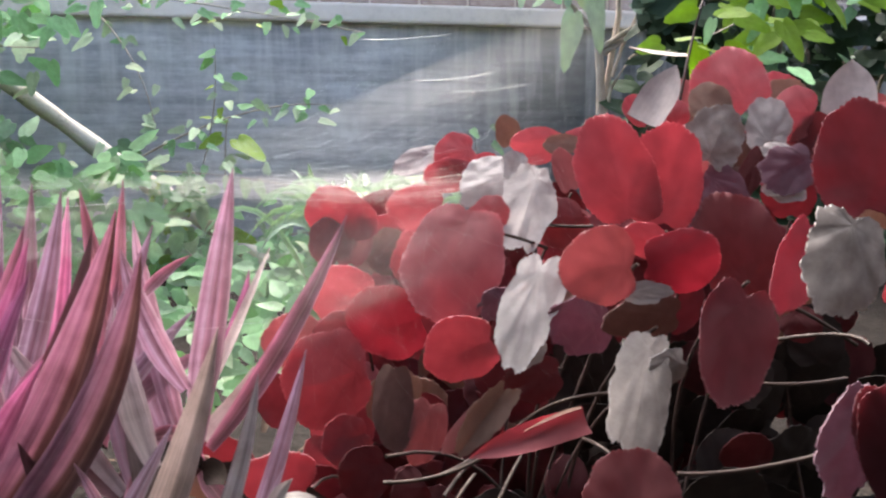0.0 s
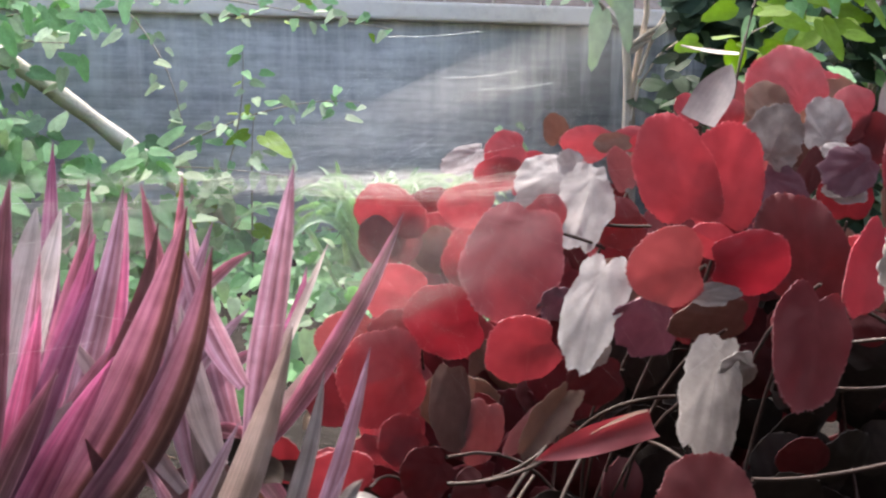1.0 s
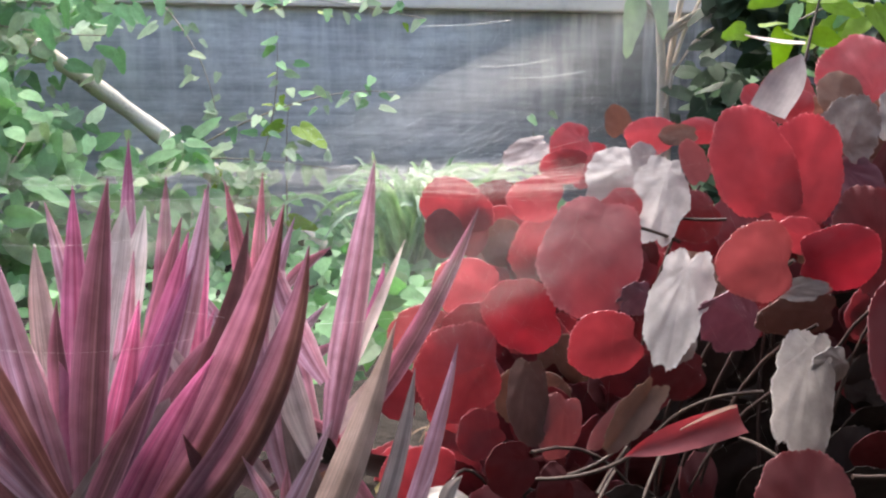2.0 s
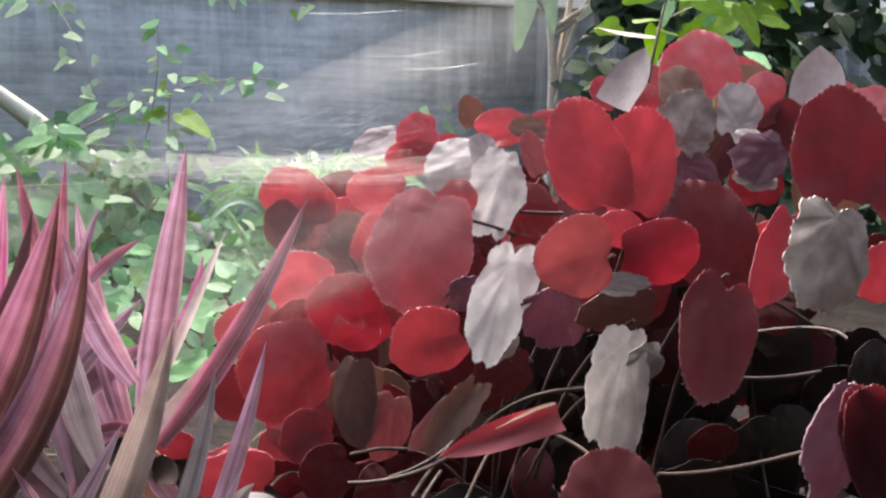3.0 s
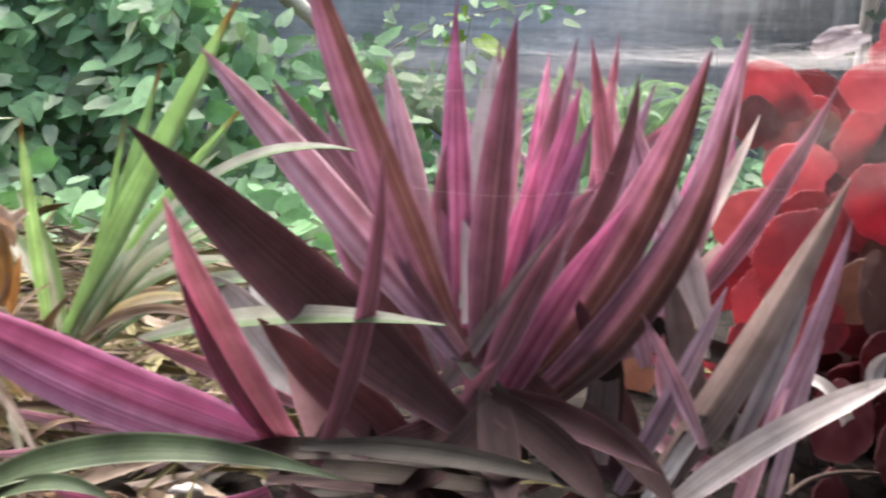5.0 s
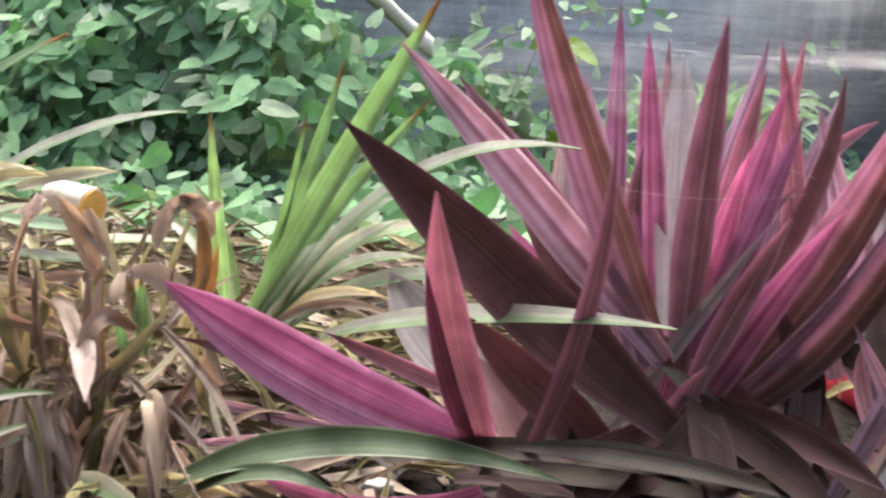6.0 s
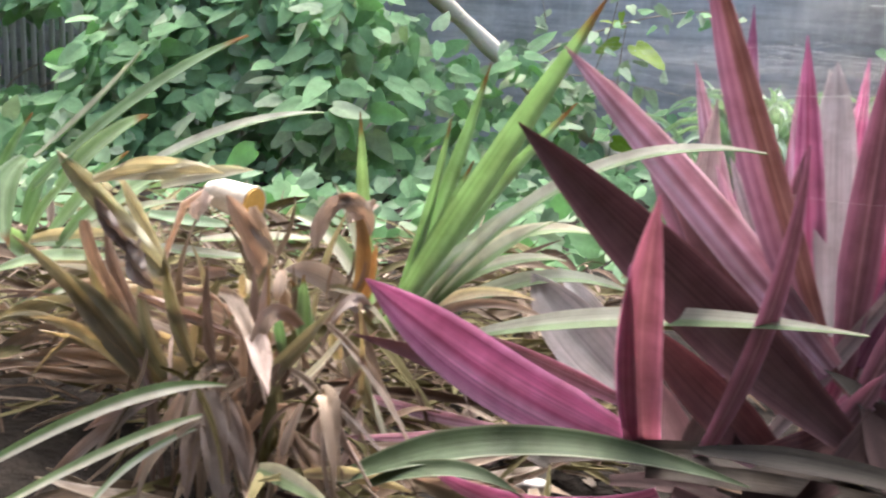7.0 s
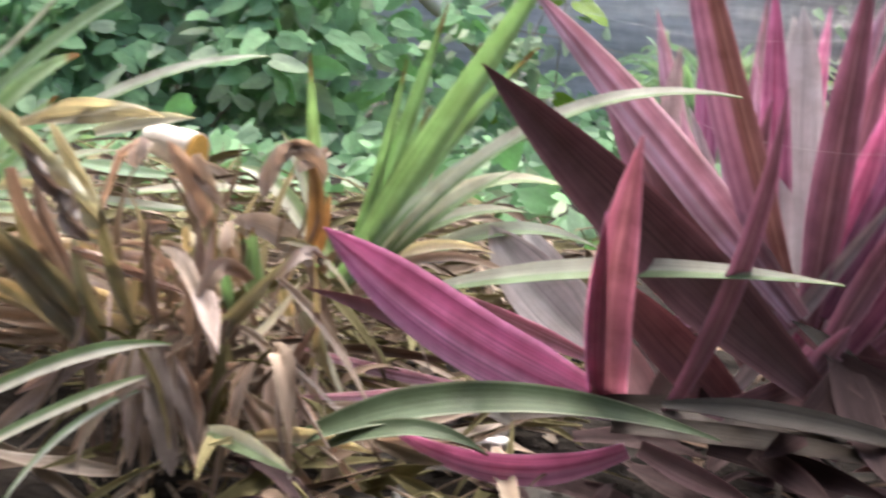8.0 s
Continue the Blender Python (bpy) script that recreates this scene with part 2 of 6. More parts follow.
# Low front leaves: their shade is put into a near-black brown.
SHADED = strap_material("rhoeo_shaded", [(0.0, (0.0984, 0.0649, 0.0662)), (0.15, (0.0649, 0.0393, 0.0411)), (0.5, (0.0492, 0.0318, 0.0326)), (0.85, (0.0609, 0.0378, 0.0386)), (1.0, (0.0912, 0.0609, 0.0618))], (1.3, 1.0, 1.0), rough=0.8, amount=0.2, fine=0.9)
OLDLEAF = strap_material("old_leaf", [(0.0, (0.275, 0.243, 0.119)), (0.5, (0.188, 0.164, 0.0762)), (1.0, (0.301, 0.268, 0.132))], (1, 1, 1), rough=0.8, amount=0.25)
FARGRASS = strap_material("far_grass", [(0.0, (0.528, 0.642, 0.527)), (0.5, (0.38, 0.535, 0.364)), (1.0, (0.549, 0.663, 0.553))], (1.2, 1.25, 1.0), amount=0.45)

BLADES = {
    "red": blade_material("begonia_red", (0.353, 0.126, 0.146), (0.61, 0.203, 0.24), 0.62, 0.55, 0.22, 0.9, 7.0, 0.4),
    "coral": blade_material("begonia_coral", (0.449, 0.185, 0.207), (0.674, 0.262, 0.301), 0.62, 0.55, 0.2, 0.9, 7.0, 0.35),
    "orange": blade_material("begonia_orange", (0.332, 0.163, 0.165), (0.524, 0.237, 0.25), 0.62, 0.55, 0.25, 0.85, 7.0, 0.4),
    "bright": blade_material("begonia_bright", (0.31, 0.0794, 0.103), (0.546, 0.13, 0.179), 0.6, 0.55, 0.12, 0.8, 7.0, 0.4),
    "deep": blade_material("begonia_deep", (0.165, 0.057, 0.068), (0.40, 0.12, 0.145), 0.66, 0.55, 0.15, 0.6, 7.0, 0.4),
    # dark, murk and murkred: shade of the gaps, put into leaf colour
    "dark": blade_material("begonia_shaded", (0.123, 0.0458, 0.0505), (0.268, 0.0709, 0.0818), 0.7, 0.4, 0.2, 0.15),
    "murk": blade_material("begonia_deep_shade", (0.058, 0.05, 0.046), (0.075, 0.062, 0.055), 0.8, 0.2, 0.1, 0.05),
    "murkred": blade_material("begonia_shaded_red", (0.19, 0.125, 0.115), (0.26, 0.16, 0.145), 0.7, 0.35, 0.2, 0.2),
    "dull": blade_material("begonia_dull", (0.203, 0.0721, 0.079), (0.364, 0.104, 0.117), 0.65, 0.5, 0.2, 0.6, 7.0, 0.4),
    "brown": blade_material("begonia_brown", (0.27, 0.195, 0.165), (0.46, 0.33, 0.275), 0.62, 0.45, 0.3, 0.4),
    # grey and white: sky sheen on upper sides, put into the colour
    "grey": blade_material("begonia_grey", (0.38, 0.35, 0.325), (0.39, 0.345, 0.315), 0.7, 0.2, 0.3, 0.5, 7.0, 0.6),
    "white": blade_material("begonia_sheen", (0.558, 0.535, 0.526), (0.522, 0.477, 0.459), 0.66, 0.25, 0.25, 0.5, 7.0, 0.45),
    "purple": blade_material("begonia_purple", (0.237, 0.149, 0.184), (0.399, 0.207, 0.276), 0.6, 0.38, 0.4),
}
BLADES["curl"] = BLADES["brown"]
VINE = blade_material("vine_leaf", (0.265, 0.465, 0.26), (0.45, 0.78, 0.38), 0.75, 0.42, 0.4, 0.1, 5.0)
VINE_LIGHT = blade_material("vine_leaf_light", (0.46, 0.59, 0.42), (0.60, 0.80, 0.50), 0.7, 0.45, 0.3, 0.1, 5.0)
VINE_LIME = blade_material("vine_leaf_lime", (0.22, 0.36, 0.06), (0.42, 0.64, 0.09), 0.45, 0.55, 0.3, 0.1, 5.0)
VINE_DEEP = blade_material("vine_leaf_deep", (0.25, 0.40, 0.25), (0.40, 0.62, 0.32), 0.6, 0.3, 0.3, 0.05, 5.0)
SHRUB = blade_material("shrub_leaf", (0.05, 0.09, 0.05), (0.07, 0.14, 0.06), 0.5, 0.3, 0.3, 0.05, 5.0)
STALK = mottled("stalk", [(0.3, (0.034, 0.021, 0.017)), (0.55, (0.062, 0.04, 0.031)), (0.75, (0.095, 0.066, 0.051))], 60.0, 0.55, 0.3, 0.002)
BARK = mottled("bark", [(0.3, (0.2, 0.16, 0.12)), (0.5, (0.36, 0.31, 0.25)), (0.7, (0.55, 0.5, 0.43))], 14.0, 0.85, 0.8, 0.01)
TRUNKBARK = mottled("trunk_bark", [(0.3, (0.32, 0.25, 0.19)), (0.5, (0.55, 0.46, 0.37)), (0.7, (0.72, 0.63, 0.53))], 16.0, 0.85, 0.8, 0.01)
PALEBARK = mottled("pale_bark", [(0.3, (0.34, 0.28, 0.22)), (0.42, (0.76, 0.67, 0.55)), (0.7, (0.9, 0.82, 0.7))], 11.0, 0.8, 0.6, 0.008)
CANE = mottled("cane_skin", [(0.3, (0.42, 0.36, 0.3)), (0.5, (0.66, 0.6, 0.54)), (0.7, (0.75, 0.7, 0.65))], 40.0, 0.6, 0.4, 0.002)
CANE_CUT = mottled("cane_cut", [(0.3, (0.5, 0.28, 0.06)), (0.5, (0.72, 0.42, 0.1)), (0.7, (0.8, 0.55, 0.18))], 90.0, 0.6, 0.5, 0.002)
SOIL = mottled("soil", [(0.3, (0.009, 0.0075, 0.007)), (0.5, (0.019, 0.016, 0.014)), (0.7, (0.04, 0.034, 0.029))], 7.0, 0.95, 1.0, 0.03, shine=0.04)
DARKSTEM = mottled("dark_stem", [(0.3, (0.04, 0.027, 0.024)), (0.6, (0.09, 0.06, 0.052))], 40.0, 0.9, 0.6, 0.003)
PEBBLE = mottled("pebble", [(0.3, (0.6, 0.58, 0.55)), (0.7, (0.85, 0.84, 0.82))], 30.0, 0.6, 0.3, 0.003)


def wall_material():
    """Old dark render: cloudy greys, trowel streaks, pale lime streaks that also carry haze from the ledge down, and a
    right end darkened as shade.
    """
    mat, nodes, links, bsdf = shader("dark_render")
    obj = nodes.new("ShaderNodeTexCoord").outputs["Object"]

    def stretched(x, y, z, scale, detail):
        mapping = nodes.new("ShaderNodeMapping")
        mapping.inputs["Scale"].default_value = (x, y, z)
        links.new(obj, mapping.inputs[0])
        return noise_tex(nodes, links, mapping.outputs[0], scale, detail)

    cloud, grain = stretched(1, 1, 1.6, 1.6, 5.0), stretched(1, 1, 1, 26.0, 6.0)
    trowel, lime_haze = stretched(1.3, 1, 14, 1.8, 4.0), stretched(9, 1, 0.7, 1.5, 4.0)
    col = ramp(nodes, links, cloud, [(0.3, (0.34, 0.34, 0.345)), (0.5, (0.52, 0.51, 0.51)), (0.68, (0.70, 0.69, 0.68))])
    col = mixed(nodes, links, "MULTIPLY", 0.9, col, ramp(nodes, links, trowel, [(0.35, (0.66, 0.66, 0.67)), (0.62, (1.15, 1.15, 1.15))]))
    col = mixed(nodes, links, "MULTIPLY", 0.5, col, ramp(nodes, links, grain, [(0.3, (0.7, 0.7, 0.7)), (0.65, (1.15, 1.15, 1.15))]))
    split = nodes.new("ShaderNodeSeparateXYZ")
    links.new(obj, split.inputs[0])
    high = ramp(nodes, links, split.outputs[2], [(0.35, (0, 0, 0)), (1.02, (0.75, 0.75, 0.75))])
    # Shade at the right end, put into the wall colour.
    right_shade = maths(nodes, links, "ADD", split.outputs[0], maths(nodes, links, "MULTIPLY", cloud, 0.9))
    col = mixed(nodes, links, "MULTIPLY", 1.0, col, ramp(nodes, links, maths(nodes, links, "MULTIPLY", right_shade, 0.4), [(0.1, (1.0, 1.0, 1.0)), (0.36, (0.3, 0.32, 0.32))]))
    # Lime streaks below the ledge, with some haze painted into them.
    lime = mixed(nodes, links, "MULTIPLY", 1.0, ramp(nodes, links, lime_haze, [(0.46, (0, 0, 0)), (0.66, (0.85, 0.85, 0.85))]), high)
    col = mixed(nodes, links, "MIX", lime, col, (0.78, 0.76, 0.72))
    links.new(col, bsdf.inputs["Base Color"])
    bsdf.inputs["Roughness"].default_value = 0.7
    bump(nodes, links, maths(nodes, links, "ADD", trowel, maths(nodes, links, "MULTIPLY", grain, 0.4)), 0.3, 0.008, bsdf)
    return mat


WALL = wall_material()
BAND = mottled("pale_render", [(0.3, (0.62, 0.53, 0.46)), (0.5, (0.86, 0.76, 0.67)), (0.7, (0.93, 0.84, 0.75))], 3.0, 0.8, 0.4, 0.008)
BRICK = mottled("pale_brick", [(0.3, (0.36, 0.24, 0.2)), (0.5, (0.5, 0.38, 0.33)), (0.7, (0.62, 0.52, 0.47))], 6.0, 0.9, 0.6, 0.008)
PLASTER = mottled("plain_plaster", [(0.3, (0.2, 0.19, 0.18)), (0.7, (0.28, 0.265, 0.25))], 2.0, 0.9, 0.3, 0.005)
WHITE_METAL = mottled("white_paint", [(0.3, (0.6, 0.6, 0.58)), (0.6, (0.8, 0.8, 0.78))], 12.0, 0.5, 0.2, 0.002)


def web_material():
    mat, nodes, links, bsdf = shader("spider_silk")
    bsdf.inputs["Base Color"].default_value = (0.9, 0.9, 0.88, 1)
    bsdf.inputs["Roughness"].default_value = 0.4
    see_through(nodes, links, bsdf, (0.9, 0.9, 0.88), 0.5)
    return mat


SILK = web_material()


# ---- builders ----


def mesh_of(name, verts, faces, uvs, mats, smooth=True, picks=None):
    me = bpy.data.meshes.new(name)
    me.from_pydata(verts, [], faces)
    if uvs:
        layer = me.uv_layers.new(name="UVMap")
        for loop in me.loops:
            layer.data[loop.index].uv = uvs[loop.vertex_index]
    for mat in mats:
        me.materials.append(mat)
    for n, poly in enumerate(me.polygons):
        poly.use_smooth = smooth
        if picks:
            poly.material_index = picks[n]
    if smooth:
        me.set_sharp_from_angle(angle=radians(55))
    return me


def put(name, me, parent=None, m=None):
    ob = new(name, me)
    if parent is not None:
        ob.parent = parent
    if m is not None:
        ob.matrix_local = m
    return ob


def thing(name, base, label, category, group="", kind=""):
    ob = new(name)
    ob.location = base
    ob.empty_display_size = 0.05
    return tagged(ob, label, category, group, kind)


def bend(a, m, b, t):
    """A smooth curve from a to b that passes m half-way."""
    c = 2 * m - 0.5 * (a + b)
    return (1 - t) ** 2 * a + 2 * t * (1 - t) * c + t * t * b


def strap_data(base, mid, tip, width, channel=0.25, face=(0.15, -1.0, 0.35), twist=0.0, thick=0.0009, n=22, cut=False, ripple=0.0, seed=0, foot=0.5, blunt=0.0):
    """A strap leaf as a thin closed shell: narrow at its foot, widest at a third, drawn out to a point (or cut off)."""
    rnd = random.Random(seed)
    a, m, b = Vector(base), Vector(mid), Vector(tip)
    verts, uvs, faces = [], [], []
    phase = rnd.uniform(0, 6)
    for i in range(n + 1):
        t = i / n
        p = bend(a, m, b, t)
        d = (bend(a, m, b, min(1, t + 0.02)) - bend(a, m, b, max(0, t - 0.02))).normalized()
        side = d.cross(Vector(face)).normalized()
        up = side.cross(d).normalized()
        turn = Matrix.Rotation(radians(twist) * t, 3, d)
        side, up = turn @ side, turn @ up
        w = width * 0.5 * (foot + (1 - foot) * min(1.0, t / 0.3)) * (1 - max(0.0, (t - 0.3) / 0.7) ** (2.5 + blunt))
        if cut:
            w = width * 0.5 * (0.8 + 0.2 * t)
        w = max(w, 0.0004)
        for layer in (0, 1):
            for k in range(5):
                u = k / 4
                s = 2 * u - 1
                lift = channel * w * (abs(s) ** 1.5 - 0.5) + ripple * w * math.sin(9 * t + 4 * s + phase)
                verts.append(p + side * (w * s) + up * (lift - thick * layer * (1.3 - abs(s))))
                uvs.append((u, t))
    ring = 10
    for i in range(n):
        o, q = i * ring, (i + 1) * ring
        for k in range(4):
            faces.append((o + k, o + k + 1, q + k + 1, q + k))
            faces.append((o + 5 + k + 1, o + 5 + k, q + 5 + k, q + 5 + k + 1))
        faces.append((o + 5, o, q, q + 5))
        faces.append((o + 4, o + 9, q + 9, q + 4))
    faces.append((0, 5, 6, 7, 8, 9, 4, 3, 2, 1))
    e = n * ring
    faces.append((e, e + 1, e + 2, e + 3, e + 4, e + 9, e + 8, e + 7, e + 6, e + 5))
    return verts, faces, uvs


leaf_seed = [0]


def strap(parent, tip, base, width, mat, sag=0.0, aside=0.0, name="leaf", label="", **more):
    """One strap leaf under its plant. sag lifts (or drops) its middle, aside pushes it sideways, in metres."""
    leaf_seed[0] += 1
    tip, base = Vector(tip), Vector(base)
    sway = random.Random(leaf_seed[0] * 7)
    mid = (tip + base) / 2 + Vector((aside + sway.gauss(0, 0.003), sway.gauss(0, 0.003), sag))
    origin = parent.matrix_basis.translation
    data = strap_data(base - origin, mid - origin, tip - origin, width, seed=leaf_seed[0], **more)
    ob = put(name, mesh_of(name, *data, [mat]), parent)
    return tagged(ob, label) if label else ob


def tube_data(points, radii, sides=8):
    verts, uvs, faces = [], [], []
    for i, p in enumerate(points):
        p = Vector(p)
        d = (Vector(points[min(i + 1, len(points) - 1)]) - Vector(points[max(i - 1, 0)])).normalized()
        x = d.cross(Vector((0.3, 0.2, 1.0)) if abs(d.z) < 0.9 else Vector((1, 0.1, 0))).normalized()
        y = d.cross(x)
        for k in range(sides):
            a = 2 * math.pi * k / sides
            verts.append(p + (x * math.cos(a) + y * math.sin(a)) * radii[i])
            uvs.append((k / sides, i / (len(points) - 1)))
    for i in range(len(points) - 1):
        for k in range(sides):
            j = (k + 1) % sides
            faces.append((i * sides + k, i * sides + j, (i + 1) * sides + j, (i + 1) * sides + k))
    faces.append(tuple(range(sides))[::-1])
    e = (len(points) - 1) * sides
    faces.append(tuple(range(e, e + sides)))
    return verts, faces, uvs


def stalk_between(parent, a, m, b, r0, r1, mat, name="stalk", n=9, sides=7):
    origin = parent.matrix_basis.translation if parent else Vector()
    a, m, b = Vector(a) - origin, Vector(m) - origin, Vector(b) - origin
    points = [bend(a, m, b, i / n) for i in range(n + 1)]
    return put(name, mesh_of(name, *tube_data(points, [r0 + (r1 - r0) * i / n for i in range(n + 1)], sides), [mat]), parent)


def round_leaf_data(length, width, cup=0.12, wave=0.03, seed=0, fold=0.0, rings=6, segments=44, heart=0.16, point=0.0, ridge=0.004, ragged=0.0, fine=0.0):
    """A roundish, toothed, slightly cupped leaf as a thin shell: its notch at the origin, its length along y, its face along z."""
    rnd = random.Random(seed)
    p1, p2, p3 = (rnd.uniform(0, 6.3) for _ in range(3))
    lean = rnd.uniform(-0.12, 0.12)
    thick = 0.0011 if ridge else 0.0005
    verts, uvs, faces = [], [], []
    for layer in (0, 1):
        for i in range(rings + 1):
            q = (i / rings) ** 0.8
            for k in range(segments):
                a = 2 * math.pi * k / segments
                edge = 1 + (0.015 if ridge else 0.006) * (1 if k % 2 else -1) * (1 + rnd.uniform(-0.7, 0.7)) + 0.035 * math.sin(2 * a + p1) + 0.03 * math.sin(3 * a + p2) + 0.018 * math.sin(7 * a + p3)
                edge *= 1 + ragged * (noise.noise((2.2 * math.cos(a) + p1, 2.2 * math.sin(a), p2)) + 0.6 * noise.noise((6 * math.cos(a), 6 * math.sin(a) + p3, p1)))
                back = max(0.0, math.cos(a + math.pi)) ** 14
                edge *= 1 - heart * 1.6 * back
                tip = max(0.0, math.cos(a)) ** 9
                edge *= 1 + point * tip
                r = q * edge
                # rays spread from a place near the notch, not from the middle
                cy = 0.22 + (0.5 - 0.22) * q
                x = r * math.sin(a) * width * 0.5
                y = (cy + 0.5 * r * math.cos(a)) * length
                x += lean * (y - length * 0.5)
                rr = (2 * x / max(width, 1e-4)) ** 2 + (2 * (y - 0.5 * length) / length) ** 2
                z = -cup * width * rr + fold * abs(x) + wave * width * 2.4 * (noise.noise((2.0 * x / width + p1, 2.0 * y / length + p2, p3)) + 0.45 * noise.noise((5 * x / width + p2, 5 * y / length, p1)))
                z += fine * width * (noise.noise((9 * x / width + p3, 9 * y / length, p2)) + 0.6 * noise.noise((17 * x / width, 17 * y / length + p1, p3)))
                z += ridge * width * math.cos(9 * a) * q
                verts.append(Vector((x, y, z - thick * layer)))
                uvs.append((k / segments, q))
    off = (rings + 1) * segments
    for i in range(rings):
        for k in range(segments):
            j = (k + 1) % segments
            a, b, c, d = i * segments + k, i * segments + j, (i + 1) * segments + j, (i + 1) * segments + k
            faces.append((a, d, c, b))
            faces.append((off + a, off + b, off + c, off + d))
    e = rings * segments
    for k in range(segments):
        j = (k + 1) % segments
        faces.append((e + k, off + e + k, off + e + j, e + j))
    return verts, faces, uvs


def leaf_frame(notch, tip, face):
    y = (tip - notch).normalized()
    x = y.cross(face).normalized()
    z = x.cross(y)
    return Matrix.Translation(notch) @ Matrix((x, y, z)).transposed().to_4x4()


# ---- ground, walls, fence ----


def ground_height(x, y):
    bed = 0.12 * (1 - max(0.0, min(1.0, (y - 0.95) / 0.7))) * (1 - 0.9 * max(0.0, min(1.0, (x + 0.22) / 0.2)))
    far = math.hypot(x, y - 2.0)
    rough = 0.02 * noise.noise((x * 3.1, y * 3.1, 0.3)) + 0.012 * noise.noise((x * 11, y * 11, 3.0))
    return bed + rough * max(0.0, 1 - far / 14)


def build_ground():
    steps = [-60, -25, -12, -7] + [-5 + 0.1 * i for i in range(101)] + [7, 12, 25, 60]
    verts, faces, uvs = [], [], []
    for y in steps:
        for x in steps:
            verts.append((x, y, ground_height(x, y)))
    n = len(steps)
    for j in range(n - 1):
        for i in range(n - 1):
            faces.append((j * n + i, j * n + i + 1, (j + 1) * n + i + 1, (j + 1) * n + i))
    tagged(put("ground", mesh_of("ground", verts, faces, None, [SOIL])), "dark bare garden soil rising to a planted bed", "ground", kind="structure")


build_ground()


def block_data(x0, x1, y0, y1, z0, z1, chamfer=0.006):
    c = chamfer
    bm = bmesh.new()
    bmesh.ops.create_cube(bm, size=1, matrix=Matrix.Translation(((x0 + x1) / 2, (y0 + y1) / 2, (z0 + z1) / 2)) @ Matrix.Diagonal((x1 - x0, y1 - y0, z1 - z0, 1)))
    bmesh.ops.bevel(bm, geom=bm.edges[:], offset=c, segments=2, affect="EDGES", profile=0.6)
    return bm


def block(name, box, mat, parent=None, chamfer=0.006):
    bm = block_data(*box, chamfer)
    me = bpy.data.meshes.new(name)
    bm.to_mesh(me)
    bm.free()
    me.materials.append(mat)
    return put(name, me, parent)


def garden_wall():
    wall = tagged(put("wall_north", None), "dark grey rendered garden wall under pale brick courses", "wall", kind="structure")
    wall.location = (0, 4.03, 0)
    wall.rotation_euler = (0, 0, radians(13.0))
    bm = bmesh.new()
    nx, nz = 120, 20
    grid = [[bm.verts.new((-5 + 10 * i / nx, 0.006 * noise.noise((i * 0.35, j * 0.5, 1.0)) + 0.008 * noise.noise((i * 0.07, j * 0.11, 4.0)), 0.995 * j / nz - 0.05 * (j == 0))) for i in range(nx + 1)] for j in range(nz + 1)]
    for j in range(nz):
        for i in range(nx):
            bm.faces.new((grid[j][i], grid[j][i + 1], grid[j + 1][i + 1], grid[j + 1][i]))
    rim = [e for e in bm.edges if e.is_boundary]
    made = bmesh.ops.extrude_edge_only(bm, edges=rim)["geom"]
    for v in made:
        if isinstance(v, bmesh.types.BMVert):
            v.co.y = 0.22
    me = bpy.data.meshes.new("plinth")
    bm.to_mesh(me)
    bm.free()
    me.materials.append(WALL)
    put("plinth", me, wall)
    block("ledge", (-5, 5, -0.035, 0.2, 0.997, 1.08), BAND, wall, 0.012)
    block("mortar", (-5, 5, 0.012, 0.2, 1.082, 1.53), BAND, wall, 0.002)
    return wall


WALL_NORTH = garden_wall()

# Unseen; added to keep sky light off the leaf fronts.
back_blocker = block("light_block_south", (-6, 6, -2.6, -2.4, -0.05, 2.35), PLASTER)
tagged(back_blocker, "unseen plain grey wall added behind the camera against sky light", "wall", kind="structure")


# Unseen; added overhead to darken the near bed.
sky_blocker = block("ceiling", (-6, 6, -2.4, 0.1, 2.35, 2.45), PLASTER)
tagged(sky_blocker, "unseen plain grey ceiling added to shade the near bed", "ceiling", kind="structure")


# Unseen end walls, added to cut light from the sides.
for wall_name, x0 in (("light_block_east", 3.6), ("light_block_west", -4.9)):
    tagged(block(wall_name, (x0, x0 + 0.2, -2.4, 4.0, -0.05, 2.35), PLASTER), "unseen plain grey wall added to cut the side light", "wall", kind="structure")


def picket_fence():
    fence = thing("fence", (-3.0, 2.95, 0.0), "white painted metal bar fence behind the creeper", "fence")
    bar = mesh_of("bar", *tube_data([(0, 0, 0), (0, 0, 0.5), (0, 0, 0.92), (0, 0, 0.96)], [0.011, 0.011, 0.011, 0.004], 8), [WHITE_METAL])
    for i in range(36):
        put("bar", bar, fence, Matrix.Translation((-0.9 + 0.049 * i, 0.004 * (i % 3), -0.02)))
    for z in (0.14, 0.82):
        put("rail", mesh_of("rail", *tube_data([(-0.95, 0.03, z), (0.0, 0.03, z), (0.82, 0.03, z)], [0.014] * 3, 8), [WHITE_METAL]), fence)


picket_fence()

# ---- begonia ----
begonia = thing("begonia_plant", (0.1, 0.8, 0.02), "round-leaved begonia with glowing red leaves and silvery sheen-coloured upper sides", "plant")
CROWNS = [Vector((-0.06, 0.86, 0.04)), Vector((0.06, 0.78, 0.03)), Vector((0.2, 0.82, 0.03)), Vector((0.34, 0.84, 0.03)), Vector((0.22, 0.98, 0.03)), Vector((0.02, 1.0, 0.03))]


